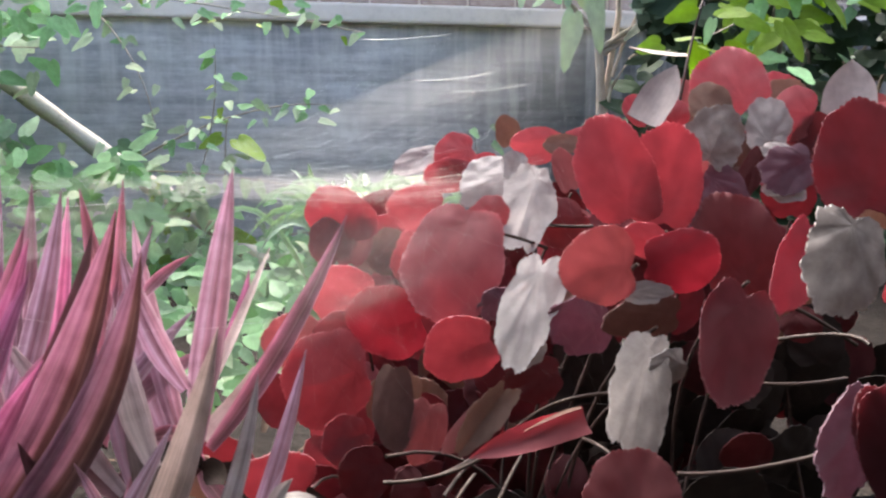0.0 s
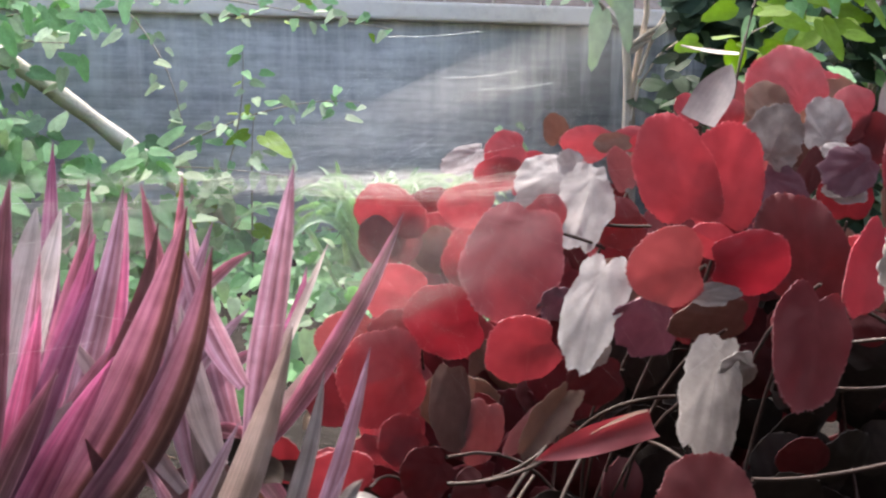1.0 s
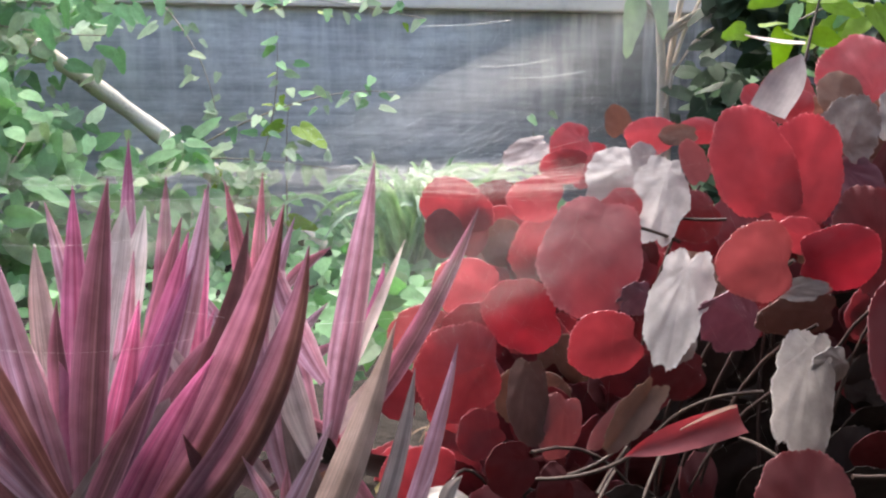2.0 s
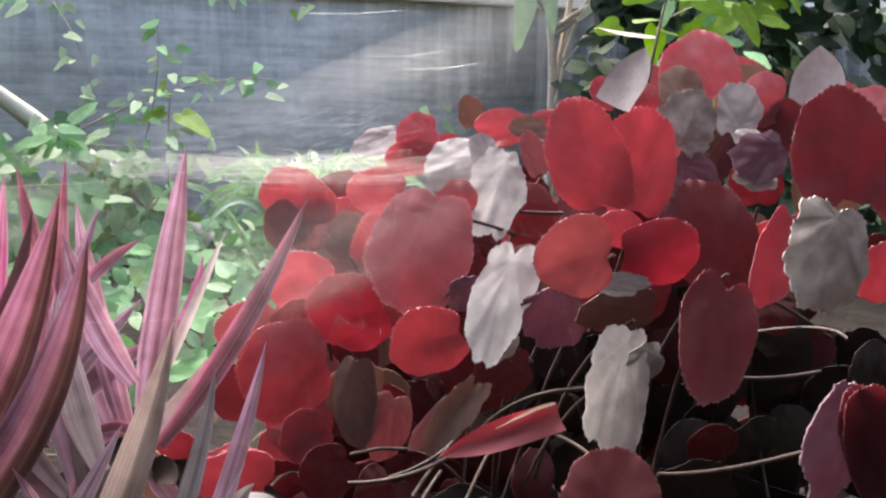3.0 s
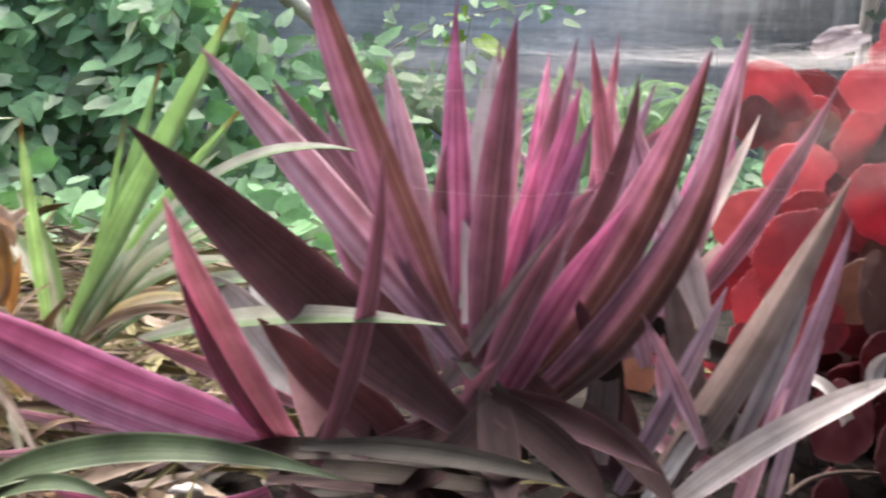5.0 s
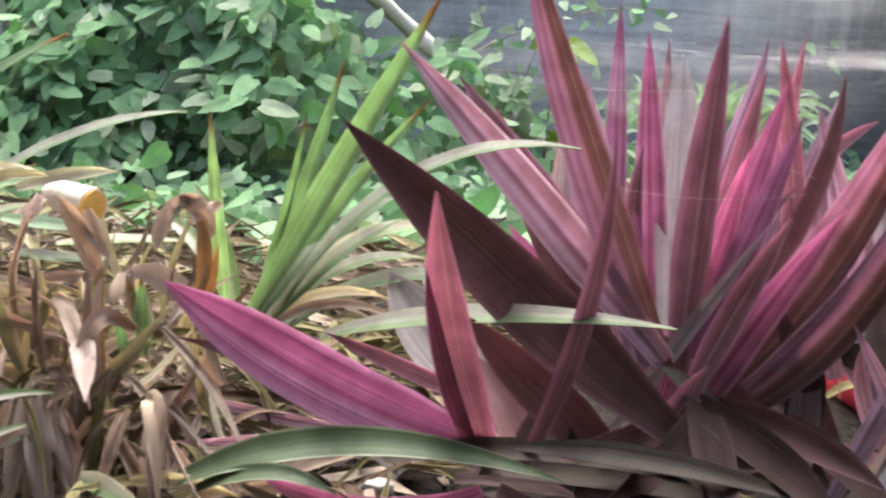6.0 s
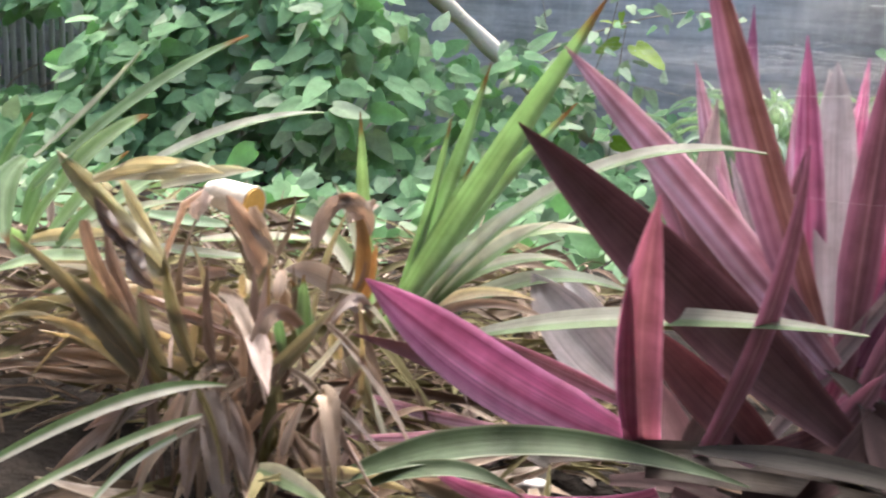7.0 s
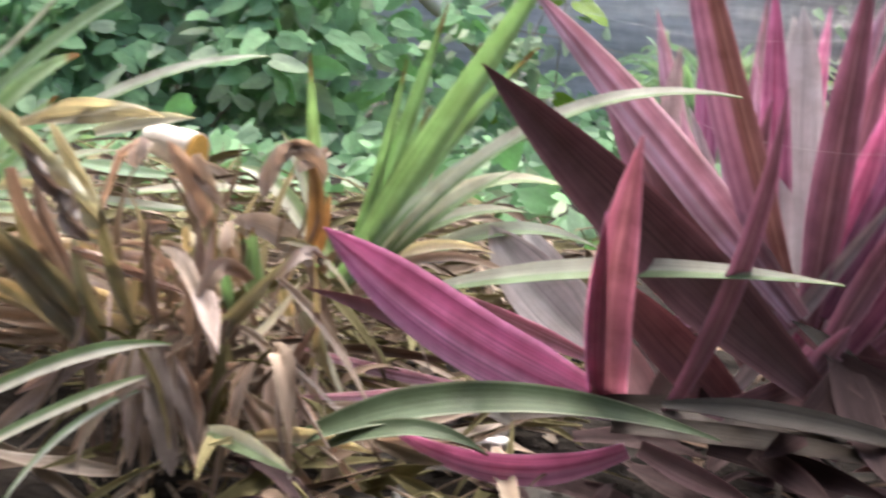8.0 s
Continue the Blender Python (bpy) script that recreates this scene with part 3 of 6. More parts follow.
def begonia_leaf(notch, tip, width, kind, stalk=True):
    leaf_seed[0] += 1
    rnd = random.Random(leaf_seed[0])
    origin = begonia.matrix_basis.translation
    notch, tip = Vector(notch) - origin, Vector(tip) - origin
    hang = max(-0.12, min(0.3, (notch.z + origin.z - 0.36) * 2.2))
    face = Vector((rnd.uniform(-0.25, 0.2), -1.0, hang + rnd.uniform(-0.15, 0.2)))
    if kind in ("grey", "white"):
        face.z += 0.3
    length = (tip - notch).length
    crinkly = kind in ("grey", "white", "curl", "purple")
    crumple = 0.022 if crinkly else 0.022
    ridge = 0.0045 if kind in ("grey", "white", "purple") else 0.0025
    data = round_leaf_data(length * 1.02, width * 1.02, rnd.uniform(0.0, 0.07), crumple, leaf_seed[0], fold=0.35 if kind == "curl" else rnd.uniform(-0.1, 0.1), ridge=ridge, ragged=0.16 if crinkly else 0.05, fine=0.006 if crinkly else 0.004, rings=12 if crinkly else 7, segments=96 if stalk else 48)
    leaf = put("leaf", mesh_of("leaf", *data, [BLADES[kind]]), begonia, leaf_frame(notch, tip, face))
    if kind in ("grey", "white"):
        tagged(leaf, "upper side coloured silvery grey for its sky sheen, wrinkled")
    if stalk and rnd.random() < 0.16:
        foot = min(CROWNS, key=lambda c: (c - origin - notch).length) - origin + Vector((rnd.uniform(-0.03, 0.03), rnd.uniform(-0.03, 0.03), 0))
        y = (tip - notch).normalized()
        start = notch + y * length * 0.05 - leaf.matrix_basis.col[2].to_3d() * 0.002
        mid = (start + foot) / 2 + Vector((rnd.uniform(-0.02, 0.02), 0.02 + rnd.uniform(0, 0.03), 0.035))
        stalk_between(begonia, start + origin, mid + origin, foot + origin, 0.0014, 0.0018, DARKSTEM)
    return leaf


begonia_leaf((0.298, 0.925, 0.491), (0.264, 0.950, 0.557), 0.083, "coral")
begonia_leaf((0.228, 0.845, 0.438), (0.255, 0.860, 0.497), 0.055, "grey")
begonia_leaf((0.253, 0.905, 0.480), (0.252, 0.925, 0.525), 0.044, "brown")
strap(begonia, (0.227, 0.955, 0.545), (0.189, 0.935, 0.486), 0.040, BLADES["white"], foot=0.95, channel=0.2, face=(-0.2, -1.0, 0.7), ripple=0.06)
begonia_leaf((0.232, 0.950, 0.476), (0.216, 0.960, 0.509), 0.039, "red")
begonia_leaf((0.208, 0.990, 0.481), (0.186, 1.000, 0.517), 0.030, "red")
begonia_leaf((0.146, 0.775, 0.386), (0.128, 0.795, 0.486), 0.071, "red")
begonia_leaf((0.185, 0.800, 0.380), (0.182, 0.815, 0.479), 0.071, "red")
begonia_leaf((0.135, 0.660, 0.374), (0.074, 0.645, 0.373), 0.058, "orange")
begonia_leaf((0.157, 0.680, 0.380), (0.125, 0.675, 0.399), 0.027, "red")
begonia_leaf((0.132, 0.662, 0.373), (0.192, 0.655, 0.379), 0.047, "bright")
begonia_leaf((0.246, 0.765, 0.321), (0.245, 0.790, 0.420), 0.078, "dull")
begonia_leaf((0.226, 0.850, 0.439), (0.265, 0.835, 0.402), 0.044, "purple")
begonia_leaf((0.291, 0.875, 0.465), (0.273, 0.860, 0.410), 0.023, "dark")
begonia_leaf((0.379, 0.955, 0.492), (0.336, 0.965, 0.501), 0.060, "coral")
begonia_leaf((0.305, 0.900, 0.454), (0.315, 0.915, 0.509), 0.045, "white")
strap(begonia, (0.423, 0.985, 0.553), (0.410, 0.965, 0.480), 0.056, BLADES["white"], foot=0.95, channel=0.25, face=(-0.2, -1.0, 0.5), ripple=0.06)
begonia_leaf((0.393, 0.960, 0.474), (0.353, 0.965, 0.479), 0.041, "red")
begonia_leaf((0.341, 0.860, 0.453), (0.284, 0.840, 0.427), 0.045, "purple")
begonia_leaf((0.322, 0.870, 0.459), (0.290, 0.862, 0.453), 0.020, "white")
begonia_leaf((0.284, 0.850, 0.428), (0.325, 0.845, 0.417), 0.030, "white")
begonia_leaf((0.331, 0.705, 0.398), (0.311, 0.740, 0.494), 0.085, "deep")
begonia_leaf((0.275, 0.615, 0.423), (0.248, 0.592, 0.350), 0.055, "grey")
begonia_leaf((0.257, 0.665, 0.414), (0.235, 0.635, 0.340), 0.033, "bright")
begonia_leaf((0.260, 0.700, 0.333), (0.276, 0.690, 0.311), 0.032, "dark")
begonia_leaf((0.209, 0.640, 0.369), (0.177, 0.588, 0.289), 0.056, "deep")
begonia_leaf((0.144, 0.640, 0.336), (0.110, 0.580, 0.257), 0.043, "grey")
begonia_leaf((0.164, 0.632, 0.307), (0.133, 0.615, 0.303), 0.025, "grey")
begonia_leaf((0.173, 0.672, 0.332), (0.109, 0.660, 0.332), 0.033, "murkred")
begonia_leaf((0.118, 0.662, 0.351), (0.156, 0.658, 0.354), 0.017, "white")
begonia_leaf((0.121, 0.690, 0.329), (0.070, 0.672, 0.318), 0.050, "purple")
begonia_leaf((0.064, 0.700, 0.384), (0.042, 0.655, 0.296), 0.044, "white")
begonia_leaf((0.066, 0.668, 0.314), (0.044, 0.660, 0.300), 0.019, "white")
begonia_leaf((0.007, 0.775, 0.419), (-0.016, 0.715, 0.318), 0.082, "red")
begonia_leaf((0.038, 0.795, 0.385), (0.011, 0.800, 0.409), 0.043, "red")
begonia_leaf((0.048, 0.762, 0.365), (-0.002, 0.748, 0.317), 0.037, "deep")
begonia_leaf((0.044, 0.735, 0.339), (0.016, 0.725, 0.322), 0.028, "purple")
begonia_leaf((0.056, 0.868, 0.439), (-0.002, 0.845, 0.419), 0.048, "white")
begonia_leaf((0.059, 1.053, 0.459), (0.051, 1.057, 0.496), 0.031, "brown")
begonia_leaf((0.077, 0.830, 0.450), (0.046, 0.785, 0.371), 0.048, "white")
begonia_leaf((0.064, 0.850, 0.439), (0.040, 0.845, 0.445), 0.032, "white")
begonia_leaf((0.118, 1.012, 0.459), (0.056, 1.000, 0.465), 0.041, "coral")
begonia_leaf((0.136, 0.995, 0.465), (0.091, 0.990, 0.461), 0.024, "brown")
begonia_leaf((0.165, 1.010, 0.462), (0.117, 1.005, 0.473), 0.030, "red")
begonia_leaf((0.106, 0.850, 0.415), (0.096, 0.865, 0.458), 0.025, "orange")
begonia_leaf((0.119, 0.830, 0.402), (0.074, 0.802, 0.379), 0.048, "dull")
begonia_leaf((0.018, 0.965, 0.459), (-0.028, 0.955, 0.451), 0.044, "coral")
begonia_leaf((0.013, 0.950, 0.429), (-0.038, 0.940, 0.432), 0.037, "coral")
begonia_leaf((-0.026, 1.035, 0.459), (-0.073, 1.020, 0.431), 0.034, "white")
begonia_leaf((-0.017, 0.900, 0.392), (-0.071, 0.885, 0.407), 0.047, "coral")
begonia_leaf((-0.116, 0.925, 0.330), (-0.110, 0.935, 0.396), 0.040, "orange")
begonia_leaf((-0.126, 0.918, 0.337), (-0.152, 0.925, 0.383), 0.042, "orange")
begonia_leaf((-0.057, 0.938, 0.335), (-0.096, 0.930, 0.364), 0.049, "brown")
begonia_leaf((-0.080, 0.830, 0.314), (-0.143, 0.815, 0.329), 0.059, "coral")
begonia_leaf((-0.026, 0.755, 0.316), (-0.093, 0.735, 0.310), 0.064, "bright")
begonia_leaf((0.032, 0.698, 0.309), (-0.028, 0.680, 0.295), 0.053, "red")
begonia_leaf((-0.135, 0.805, 0.263), (-0.174, 0.795, 0.301), 0.064, "orange")
begonia_leaf((-0.087, 0.800, 0.301), (-0.132, 0.790, 0.288), 0.037, "red")
begonia_leaf((-0.075, 0.765, 0.265), (-0.151, 0.740, 0.254), 0.088, "red")
begonia_leaf((-0.078, 0.740, 0.220), (-0.115, 0.720, 0.207), 0.045, "red")
begonia_leaf((-0.055, 0.745, 0.282), (-0.059, 0.720, 0.207), 0.035, "murkred")
begonia_leaf((-0.022, 0.740, 0.250), (-0.038, 0.720, 0.197), 0.039, "orange")
begonia_leaf((-0.117, 0.690, 0.185), (-0.171, 0.671, 0.205), 0.056, "red")
begonia_leaf((-0.055, 0.660, 0.226), (-0.088, 0.640, 0.205), 0.042, "dark")
begonia_leaf((-0.025, 0.670, 0.202), (-0.050, 0.650, 0.188), 0.041, "dark")
begonia_leaf((0.039, 0.668, 0.282), (0.000, 0.650, 0.233), 0.026, "curl")
begonia_leaf((0.021, 0.675, 0.266), (-0.013, 0.660, 0.228), 0.015, "orange")
begonia_leaf((0.084, 0.705, 0.284), (0.039, 0.690, 0.268), 0.037, "dark")
begonia_leaf((0.110, 0.541, 0.205), (0.113, 0.568, 0.265), 0.064, "dull")
begonia_leaf((0.263, 0.542, 0.315), (0.217, 0.515, 0.255), 0.047, "purple")
begonia_leaf((0.263, 0.512, 0.250), (0.246, 0.523, 0.317), 0.039, "deep")
begonia_leaf((0.059, 0.625, 0.130), (-0.020, 0.578, 0.173), 0.071, "dull")
begonia_leaf((0.263, 0.512, 0.250), (0.246, 0.523, 0.317), 0.039, "deep")
begonia_leaf((0.454, 0.899, 0.465), (0.426, 0.926, 0.504), 0.073, "red")
begonia_leaf((0.400, 0.727, 0.380), (0.383, 0.759, 0.456), 0.069, "deep")
begonia_leaf((-0.074, 0.690, 0.180), (-0.105, 0.655, 0.138), 0.051, "deep")
begonia_leaf((-0.040, 0.671, 0.163), (-0.059, 0.638, 0.124), 0.049, "dark")
begonia_leaf((-0.091, 0.635, 0.131), (-0.113, 0.606, 0.110), 0.040, "dark")
begonia_leaf((-0.002, 0.701, 0.181), (-0.026, 0.690, 0.147), 0.047, "dark")
begonia_leaf((0.003, 0.653, 0.148), (-0.025, 0.621, 0.118), 0.047, "dark")
begonia_leaf((-0.115, 0.722, 0.166), (-0.132, 0.700, 0.126), 0.045, "deep")
begonia_leaf((0.300, 0.930, 0.410), (0.277, 0.930, 0.471), 0.05, "murkred")
begonia_leaf((0.345, 0.930, 0.380), (0.339, 0.930, 0.442), 0.055, "deep")
begonia_leaf((0.291, 0.880, 0.421), (0.231, 0.870, 0.419), 0.042, "murkred")
begonia_leaf((0.373, 0.950, 0.436), (0.375, 0.960, 0.495), 0.05, "dull")
begonia_leaf((0.227, 0.860, 0.373), (0.245, 0.870, 0.422), 0.03, "purple")


strap(begonia, (0.006, 0.611, 0.242), (0.092, 0.636, 0.262), 0.022, BLADES["red"], sag=0.001, foot=0.95, face=(0.0, -0.9, 0.5), channel=0.35, ripple=0.06)
strap(begonia, (0.045, 0.619, 0.259), (0.088, 0.637, 0.271), 0.0035, BLADES["brown"], sag=0.003, foot=0.8, face=(0.0, -0.4, 1.0))


def runner(*points):
    """A bare pale stalk that lies between the leaves."""
    a, m, b = points
    return stalk_between(begonia, a, m, b, 0.0015, 0.0015, STALK, n=12)


runner((0.032, 0.662, 0.235), (0.066, 0.667, 0.262), (0.111, 0.650, 0.278))
runner((-0.056, 0.617, 0.221), (-0.009, 0.629, 0.224), (0.032, 0.662, 0.235))
runner((0.088, 0.626, 0.251), (0.098, 0.606, 0.252), (0.111, 0.586, 0.246))
runner((0.139, 0.557, 0.252), (0.185, 0.569, 0.250), (0.244, 0.582, 0.257))
runner((0.224, 0.643, 0.347), (0.253, 0.663, 0.339), (0.315, 0.702, 0.303))
runner((0.218, 0.675, 0.281), (0.254, 0.676, 0.278), (0.307, 0.698, 0.277))
runner((-0.012, 0.617, 0.211), (0.001, 0.639, 0.221), (0.015, 0.661, 0.230))
runner((0.063, 0.803, 0.392), (0.093, 0.804, 0.389), (0.121, 0.815, 0.388))
runner((0.029, 0.761, 0.388), (0.056, 0.781, 0.379), (0.078, 0.801, 0.369))
runner((-0.038, 0.567, 0.127), (-0.020, 0.628, 0.170), (0.011, 0.698, 0.196))
runner((-0.001, 0.588, 0.121), (0.016, 0.640, 0.166), (0.049, 0.703, 0.210))
runner((-0.152, 0.535, 0.159), (-0.121, 0.577, 0.157), (-0.077, 0.619, 0.143))
runner((-0.062, 0.665, 0.201), (-0.016, 0.690, 0.199), (0.023, 0.718, 0.214))
runner((0.297, 0.642, 0.317), (0.282, 0.663, 0.320), (0.244, 0.684, 0.311))

fill_rnd = random.Random(77)
for _ in range(170):
    x = fill_rnd.uniform(-0.12, 0.46)
    top = 0.36 + 0.3 * (x + 0.12)
    z = fill_rnd.uniform(0.07, min(top, 0.5))
    y = max(0.8, 0.66 + (z - 0.25) * 1.25 + 0.2 * abs(x - 0.12)) + 0.05 + 0.2 * fill_rnd.random()
    spread = Vector((fill_rnd.gauss(0, 0.6), fill_rnd.gauss(0, 0.25), fill_rnd.choice([-1, 1, 1]) * fill_rnd.uniform(0.4, 1.0))).normalized()
    size = fill_rnd.uniform(0.055, 0.09)
    # Lower leaves get darker kinds: the mound's inner shade as colour.
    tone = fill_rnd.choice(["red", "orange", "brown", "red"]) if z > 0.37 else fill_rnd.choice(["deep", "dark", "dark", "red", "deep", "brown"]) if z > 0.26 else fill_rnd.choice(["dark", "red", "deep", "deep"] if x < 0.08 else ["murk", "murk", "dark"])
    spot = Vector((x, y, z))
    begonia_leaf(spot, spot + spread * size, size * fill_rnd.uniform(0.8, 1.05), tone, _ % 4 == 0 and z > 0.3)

for _ in range(46):
    spot = Vector((fill_rnd.uniform(-0.22, 0.06), fill_rnd.uniform(0.80, 0.98), fill_rnd.uniform(0.07, 0.27)))
    spread = Vector((fill_rnd.gauss(-0.2, 0.7), fill_rnd.gauss(0, 0.25), fill_rnd.uniform(-0.6, 1.0))).normalized()
    size = fill_rnd.uniform(0.055, 0.085)
    begonia_leaf(spot, spot + spread * size, size * fill_rnd.uniform(0.8, 1.05), fill_rnd.choice(["deep", "red", "deep", "red", "brown"]), False)

# Dark leaves added behind, in place of shade in the gaps.
for _ in range(44):
    spot = Vector((fill_rnd.uniform(0.05, 0.5), fill_rnd.uniform(0.98, 1.12), fill_rnd.uniform(0.04, 0.34)))
    spread = Vector((fill_rnd.gauss(0, 0.7), fill_rnd.gauss(0, 0.2), fill_rnd.uniform(-0.6, 0.8))).normalized()
    size = fill_rnd.uniform(0.06, 0.09)
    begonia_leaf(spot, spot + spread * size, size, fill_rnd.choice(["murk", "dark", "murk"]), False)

# Near-black leaves low down stand in for shade under the mound.
for _ in range(80):
    spot = Vector((fill_rnd.uniform(-0.1, 0.52), fill_rnd.uniform(0.66, 0.98), fill_rnd.uniform(0.02, 0.15)))
    spread = Vector((fill_rnd.gauss(0, 0.7), fill_rnd.gauss(0, 0.4), fill_rnd.uniform(-0.5, 0.5))).normalized()
    size = fill_rnd.uniform(0.055, 0.09)
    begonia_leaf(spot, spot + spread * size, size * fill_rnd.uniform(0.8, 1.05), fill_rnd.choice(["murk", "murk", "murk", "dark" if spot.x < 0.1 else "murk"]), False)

# ---- boat-leaved purple plants ----
rhoeo_a = thing("purple_rhoeo", (-0.35, 0.53, 0.12), "rosette of purple and brown striped strap leaves", "plant", "purple strap-leaved plants")
rhoeo_b = thing("purple_rhoeo", (-0.455, 0.505, 0.12), "small rosette of bright magenta strap leaves", "plant", "purple strap-leaved plants")
rhoeo_c = thing("purple_rhoeo", (-0.215, 0.72, 0.12), "upright rosette of pink and brown strap leaves", "plant", "purple strap-leaved plants")
rhoeo_d = thing("purple_rhoeo", (-0.23, 0.58, 0.12), "ageing rosette with tan and silvery strap leaves", "plant", "purple strap-leaved plants")
rhoeo_e = thing("purple_rhoeo", (-0.36, 0.66, 0.12), "crowded rosette of pink and brown pointed leaves", "plant", "purple strap-leaved plants")

strap(rhoeo_a, (-0.452, 0.500, 0.478), (-0.352, 0.525, 0.225), 0.026, FOLDED, sag=0.004, aside=-0.003)
strap(rhoeo_a, (-0.533, 0.539, 0.413), (-0.352, 0.510, 0.235), 0.027, PINK, sag=0.006)
strap(rhoeo_a, (-0.510, 0.600, 0.393), (-0.370, 0.560, 0.240), 0.023, BROWN)
strap(rhoeo_a, (-0.543, 0.470, 0.367), (-0.345, 0.480, 0.205), 0.043, DUSK, sag=-0.004, channel=0.15, foot=0.4)
strap(rhoeo_a, (-0.336, 0.570, 0.438), (-0.344, 0.530, 0.225), 0.024, BROWN)
strap(rhoeo_a, (-0.362, 0.690, 0.410), (-0.357, 0.560, 0.25), 0.028, SILVER, face=(0, -1, 0.1))
strap(rhoeo_a, (-0.219, 0.563, 0.422), (-0.340, 0.560, 0.185), 0.034, FOLDED, sag=-0.012, aside=0.012, channel=0.5)
strap(rhoeo_a, (-0.203, 0.560, 0.396), (-0.322, 0.545, 0.185), 0.030, FOLDED, sag=-0.014, aside=0.016, channel=0.5, twist=20)
strap(rhoeo_a, (-0.262, 0.520, 0.160), (-0.362, 0.550, 0.235), 0.026, DUSK, sag=0.006)
strap(rhoeo_a, (-0.387, 0.450, 0.368), (-0.424, 0.455, 0.180), 0.012, BROWN, sag=0.0, aside=0.01)
strap(rhoeo_a, (-0.300, 0.548, 0.316), (-0.398, 0.505, 0.160), 0.011, TAN)
strap(rhoeo_a, (-0.290, 0.528, 0.325), (-0.338, 0.505, 0.215), 0.017, BROWN)
strap(rhoeo_a, (-0.361, 0.650, 0.414), (-0.352, 0.545, 0.245), 0.026, SILVER, channel=0.15, face=(0, -1, 0.1), blunt=2)
strap(rhoeo_a, (-0.298, 0.560, 0.295), (-0.327, 0.540, 0.212), 0.021, SILVER, channel=0.15, foot=0.8, blunt=3)
strap(rhoeo_a, (-0.285, 0.580, 0.380), (-0.335, 0.540, 0.230), 0.018, MAGENTA)
strap(rhoeo_a, (-0.307, 0.620, 0.408), (-0.329, 0.570, 0.250), 0.018, BROWN)
strap(rhoeo_a, (-0.259, 0.620, 0.406), (-0.313, 0.570, 0.250), 0.014, DUSK, aside=0.01)
strap(rhoeo_d, (-0.262, 0.560, 0.236), (-0.262, 0.550, 0.120), 0.024, OLIVE, foot=0.9, blunt=5, channel=0.1)
strap(rhoeo_a, (-0.385, 0.62, 0.43), (-0.36, 0.55, 0.21), 0.022, MAGENTA)
strap(rhoeo_a, (-0.295, 0.60, 0.40), (-0.345, 0.55, 0.21), 0.022, MAGENTA)
strap(rhoeo_a, (-0.315, 0.56, 0.36), (-0.35, 0.54, 0.2), 0.02, MAGENTA)
strap(rhoeo_a, (-0.42, 0.57, 0.40), (-0.36, 0.55, 0.2), 0.024, PINK)
strap(rhoeo_a, (-0.26, 0.54, 0.33), (-0.34, 0.53, 0.18), 0.022, MAGENTA)
strap(rhoeo_a, (-0.47, 0.56, 0.35), (-0.37, 0.54, 0.19), 0.024, DUSK)
strap(rhoeo_a, (-0.465, 0.47, 0.26), (-0.37, 0.5, 0.17), 0.03, DUSK)

strap(rhoeo_b, (-0.450, 0.342, 0.350), (-0.453, 0.484, 0.176), 0.025, BROWN, sag=-0.003, aside=-0.002, channel=0.45, foot=0.8)
strap(rhoeo_b, (-0.462, 0.372, 0.312), (-0.460, 0.482, 0.176), 0.011, MAGENTA, sag=-0.003, aside=-0.003, foot=0.8)
strap(rhoeo_b, (-0.585, 0.352, 0.294), (-0.450, 0.480, 0.176), 0.036, MAGENTA, sag=-0.013, aside=-0.004, face=(0.1, -1.0, 0.7), blunt=2)
strap(rhoeo_b, (-0.567, 0.405, 0.176), (-0.440, 0.425, 0.176), 0.017, MAGENTA, sag=-0.02)

strap(rhoeo_c, (-0.181, 0.706, 0.445), (-0.222, 0.708, 0.215), 0.026, PINK, aside=0.002, channel=0.45)
strap(rhoeo_c, (-0.100, 0.778, 0.402), (-0.215, 0.730, 0.205), 0.019, BROWN, sag=-0.008, aside=0.008)
strap(rhoeo_c, (-0.174, 0.755, 0.264), (-0.225, 0.742, 0.211), 0.021, CUTPALE, cut=True, channel=0.1)
strap(rhoeo_c, (-0.264, 0.680, 0.384), (-0.223, 0.700, 0.266), 0.021, PINK, sag=-0.004)
strap(rhoeo_c, (-0.162, 0.745, 0.377), (-0.215, 0.715, 0.249), 0.013, CUTPALE, aside=0.003, face=(-0.4, -0.7, 1.0))
strap(rhoeo_c, (-0.205, 0.735, 0.35), (-0.225, 0.72, 0.2), 0.02, MAGENTA)
strap(rhoeo_c, (-0.218, 0.710, 0.375), (-0.253, 0.690, 0.342), 0.010, BROWN)
strap(rhoeo_c, (-0.179, 0.740, 0.358), (-0.218, 0.720, 0.260), 0.012, MAGENTA, aside=0.002)
strap(rhoeo_c, (-0.28, 0.75, 0.4), (-0.235, 0.73, 0.2), 0.02, PINK)

strap(rhoeo_d, (-0.144, 0.520, 0.355), (-0.238, 0.548, 0.130), 0.025, TAN, sag=-0.004, aside=0.006, channel=0.5)
strap(rhoeo_d, (-0.140, 0.600, 0.306), (-0.185, 0.580, 0.150), 0.014, SILVER, aside=0.012)
strap(rhoeo_d, (-0.112, 0.632, 0.316), (-0.165, 0.600, 0.140), 0.014, PINK, aside=0.006)
strap(rhoeo_d, (-0.104, 0.525, 0.244), (-0.232, 0.497, 0.150), 0.017, TAN, sag=0.004, blunt=4, face=(0.1, -0.6, 1.0))
strap(rhoeo_d, (-0.105, 0.535, 0.256), (-0.116, 0.524, 0.236), 0.010, TAN, foot=0.9, face=(0.2, -1.0, 0.4))
strap(rhoeo_d, (-0.094, 0.645, 0.168), (-0.148, 0.640, 0.186), 0.013, CUTPALE, cut=True, sag=0.02, face=(0, -0.6, 1))
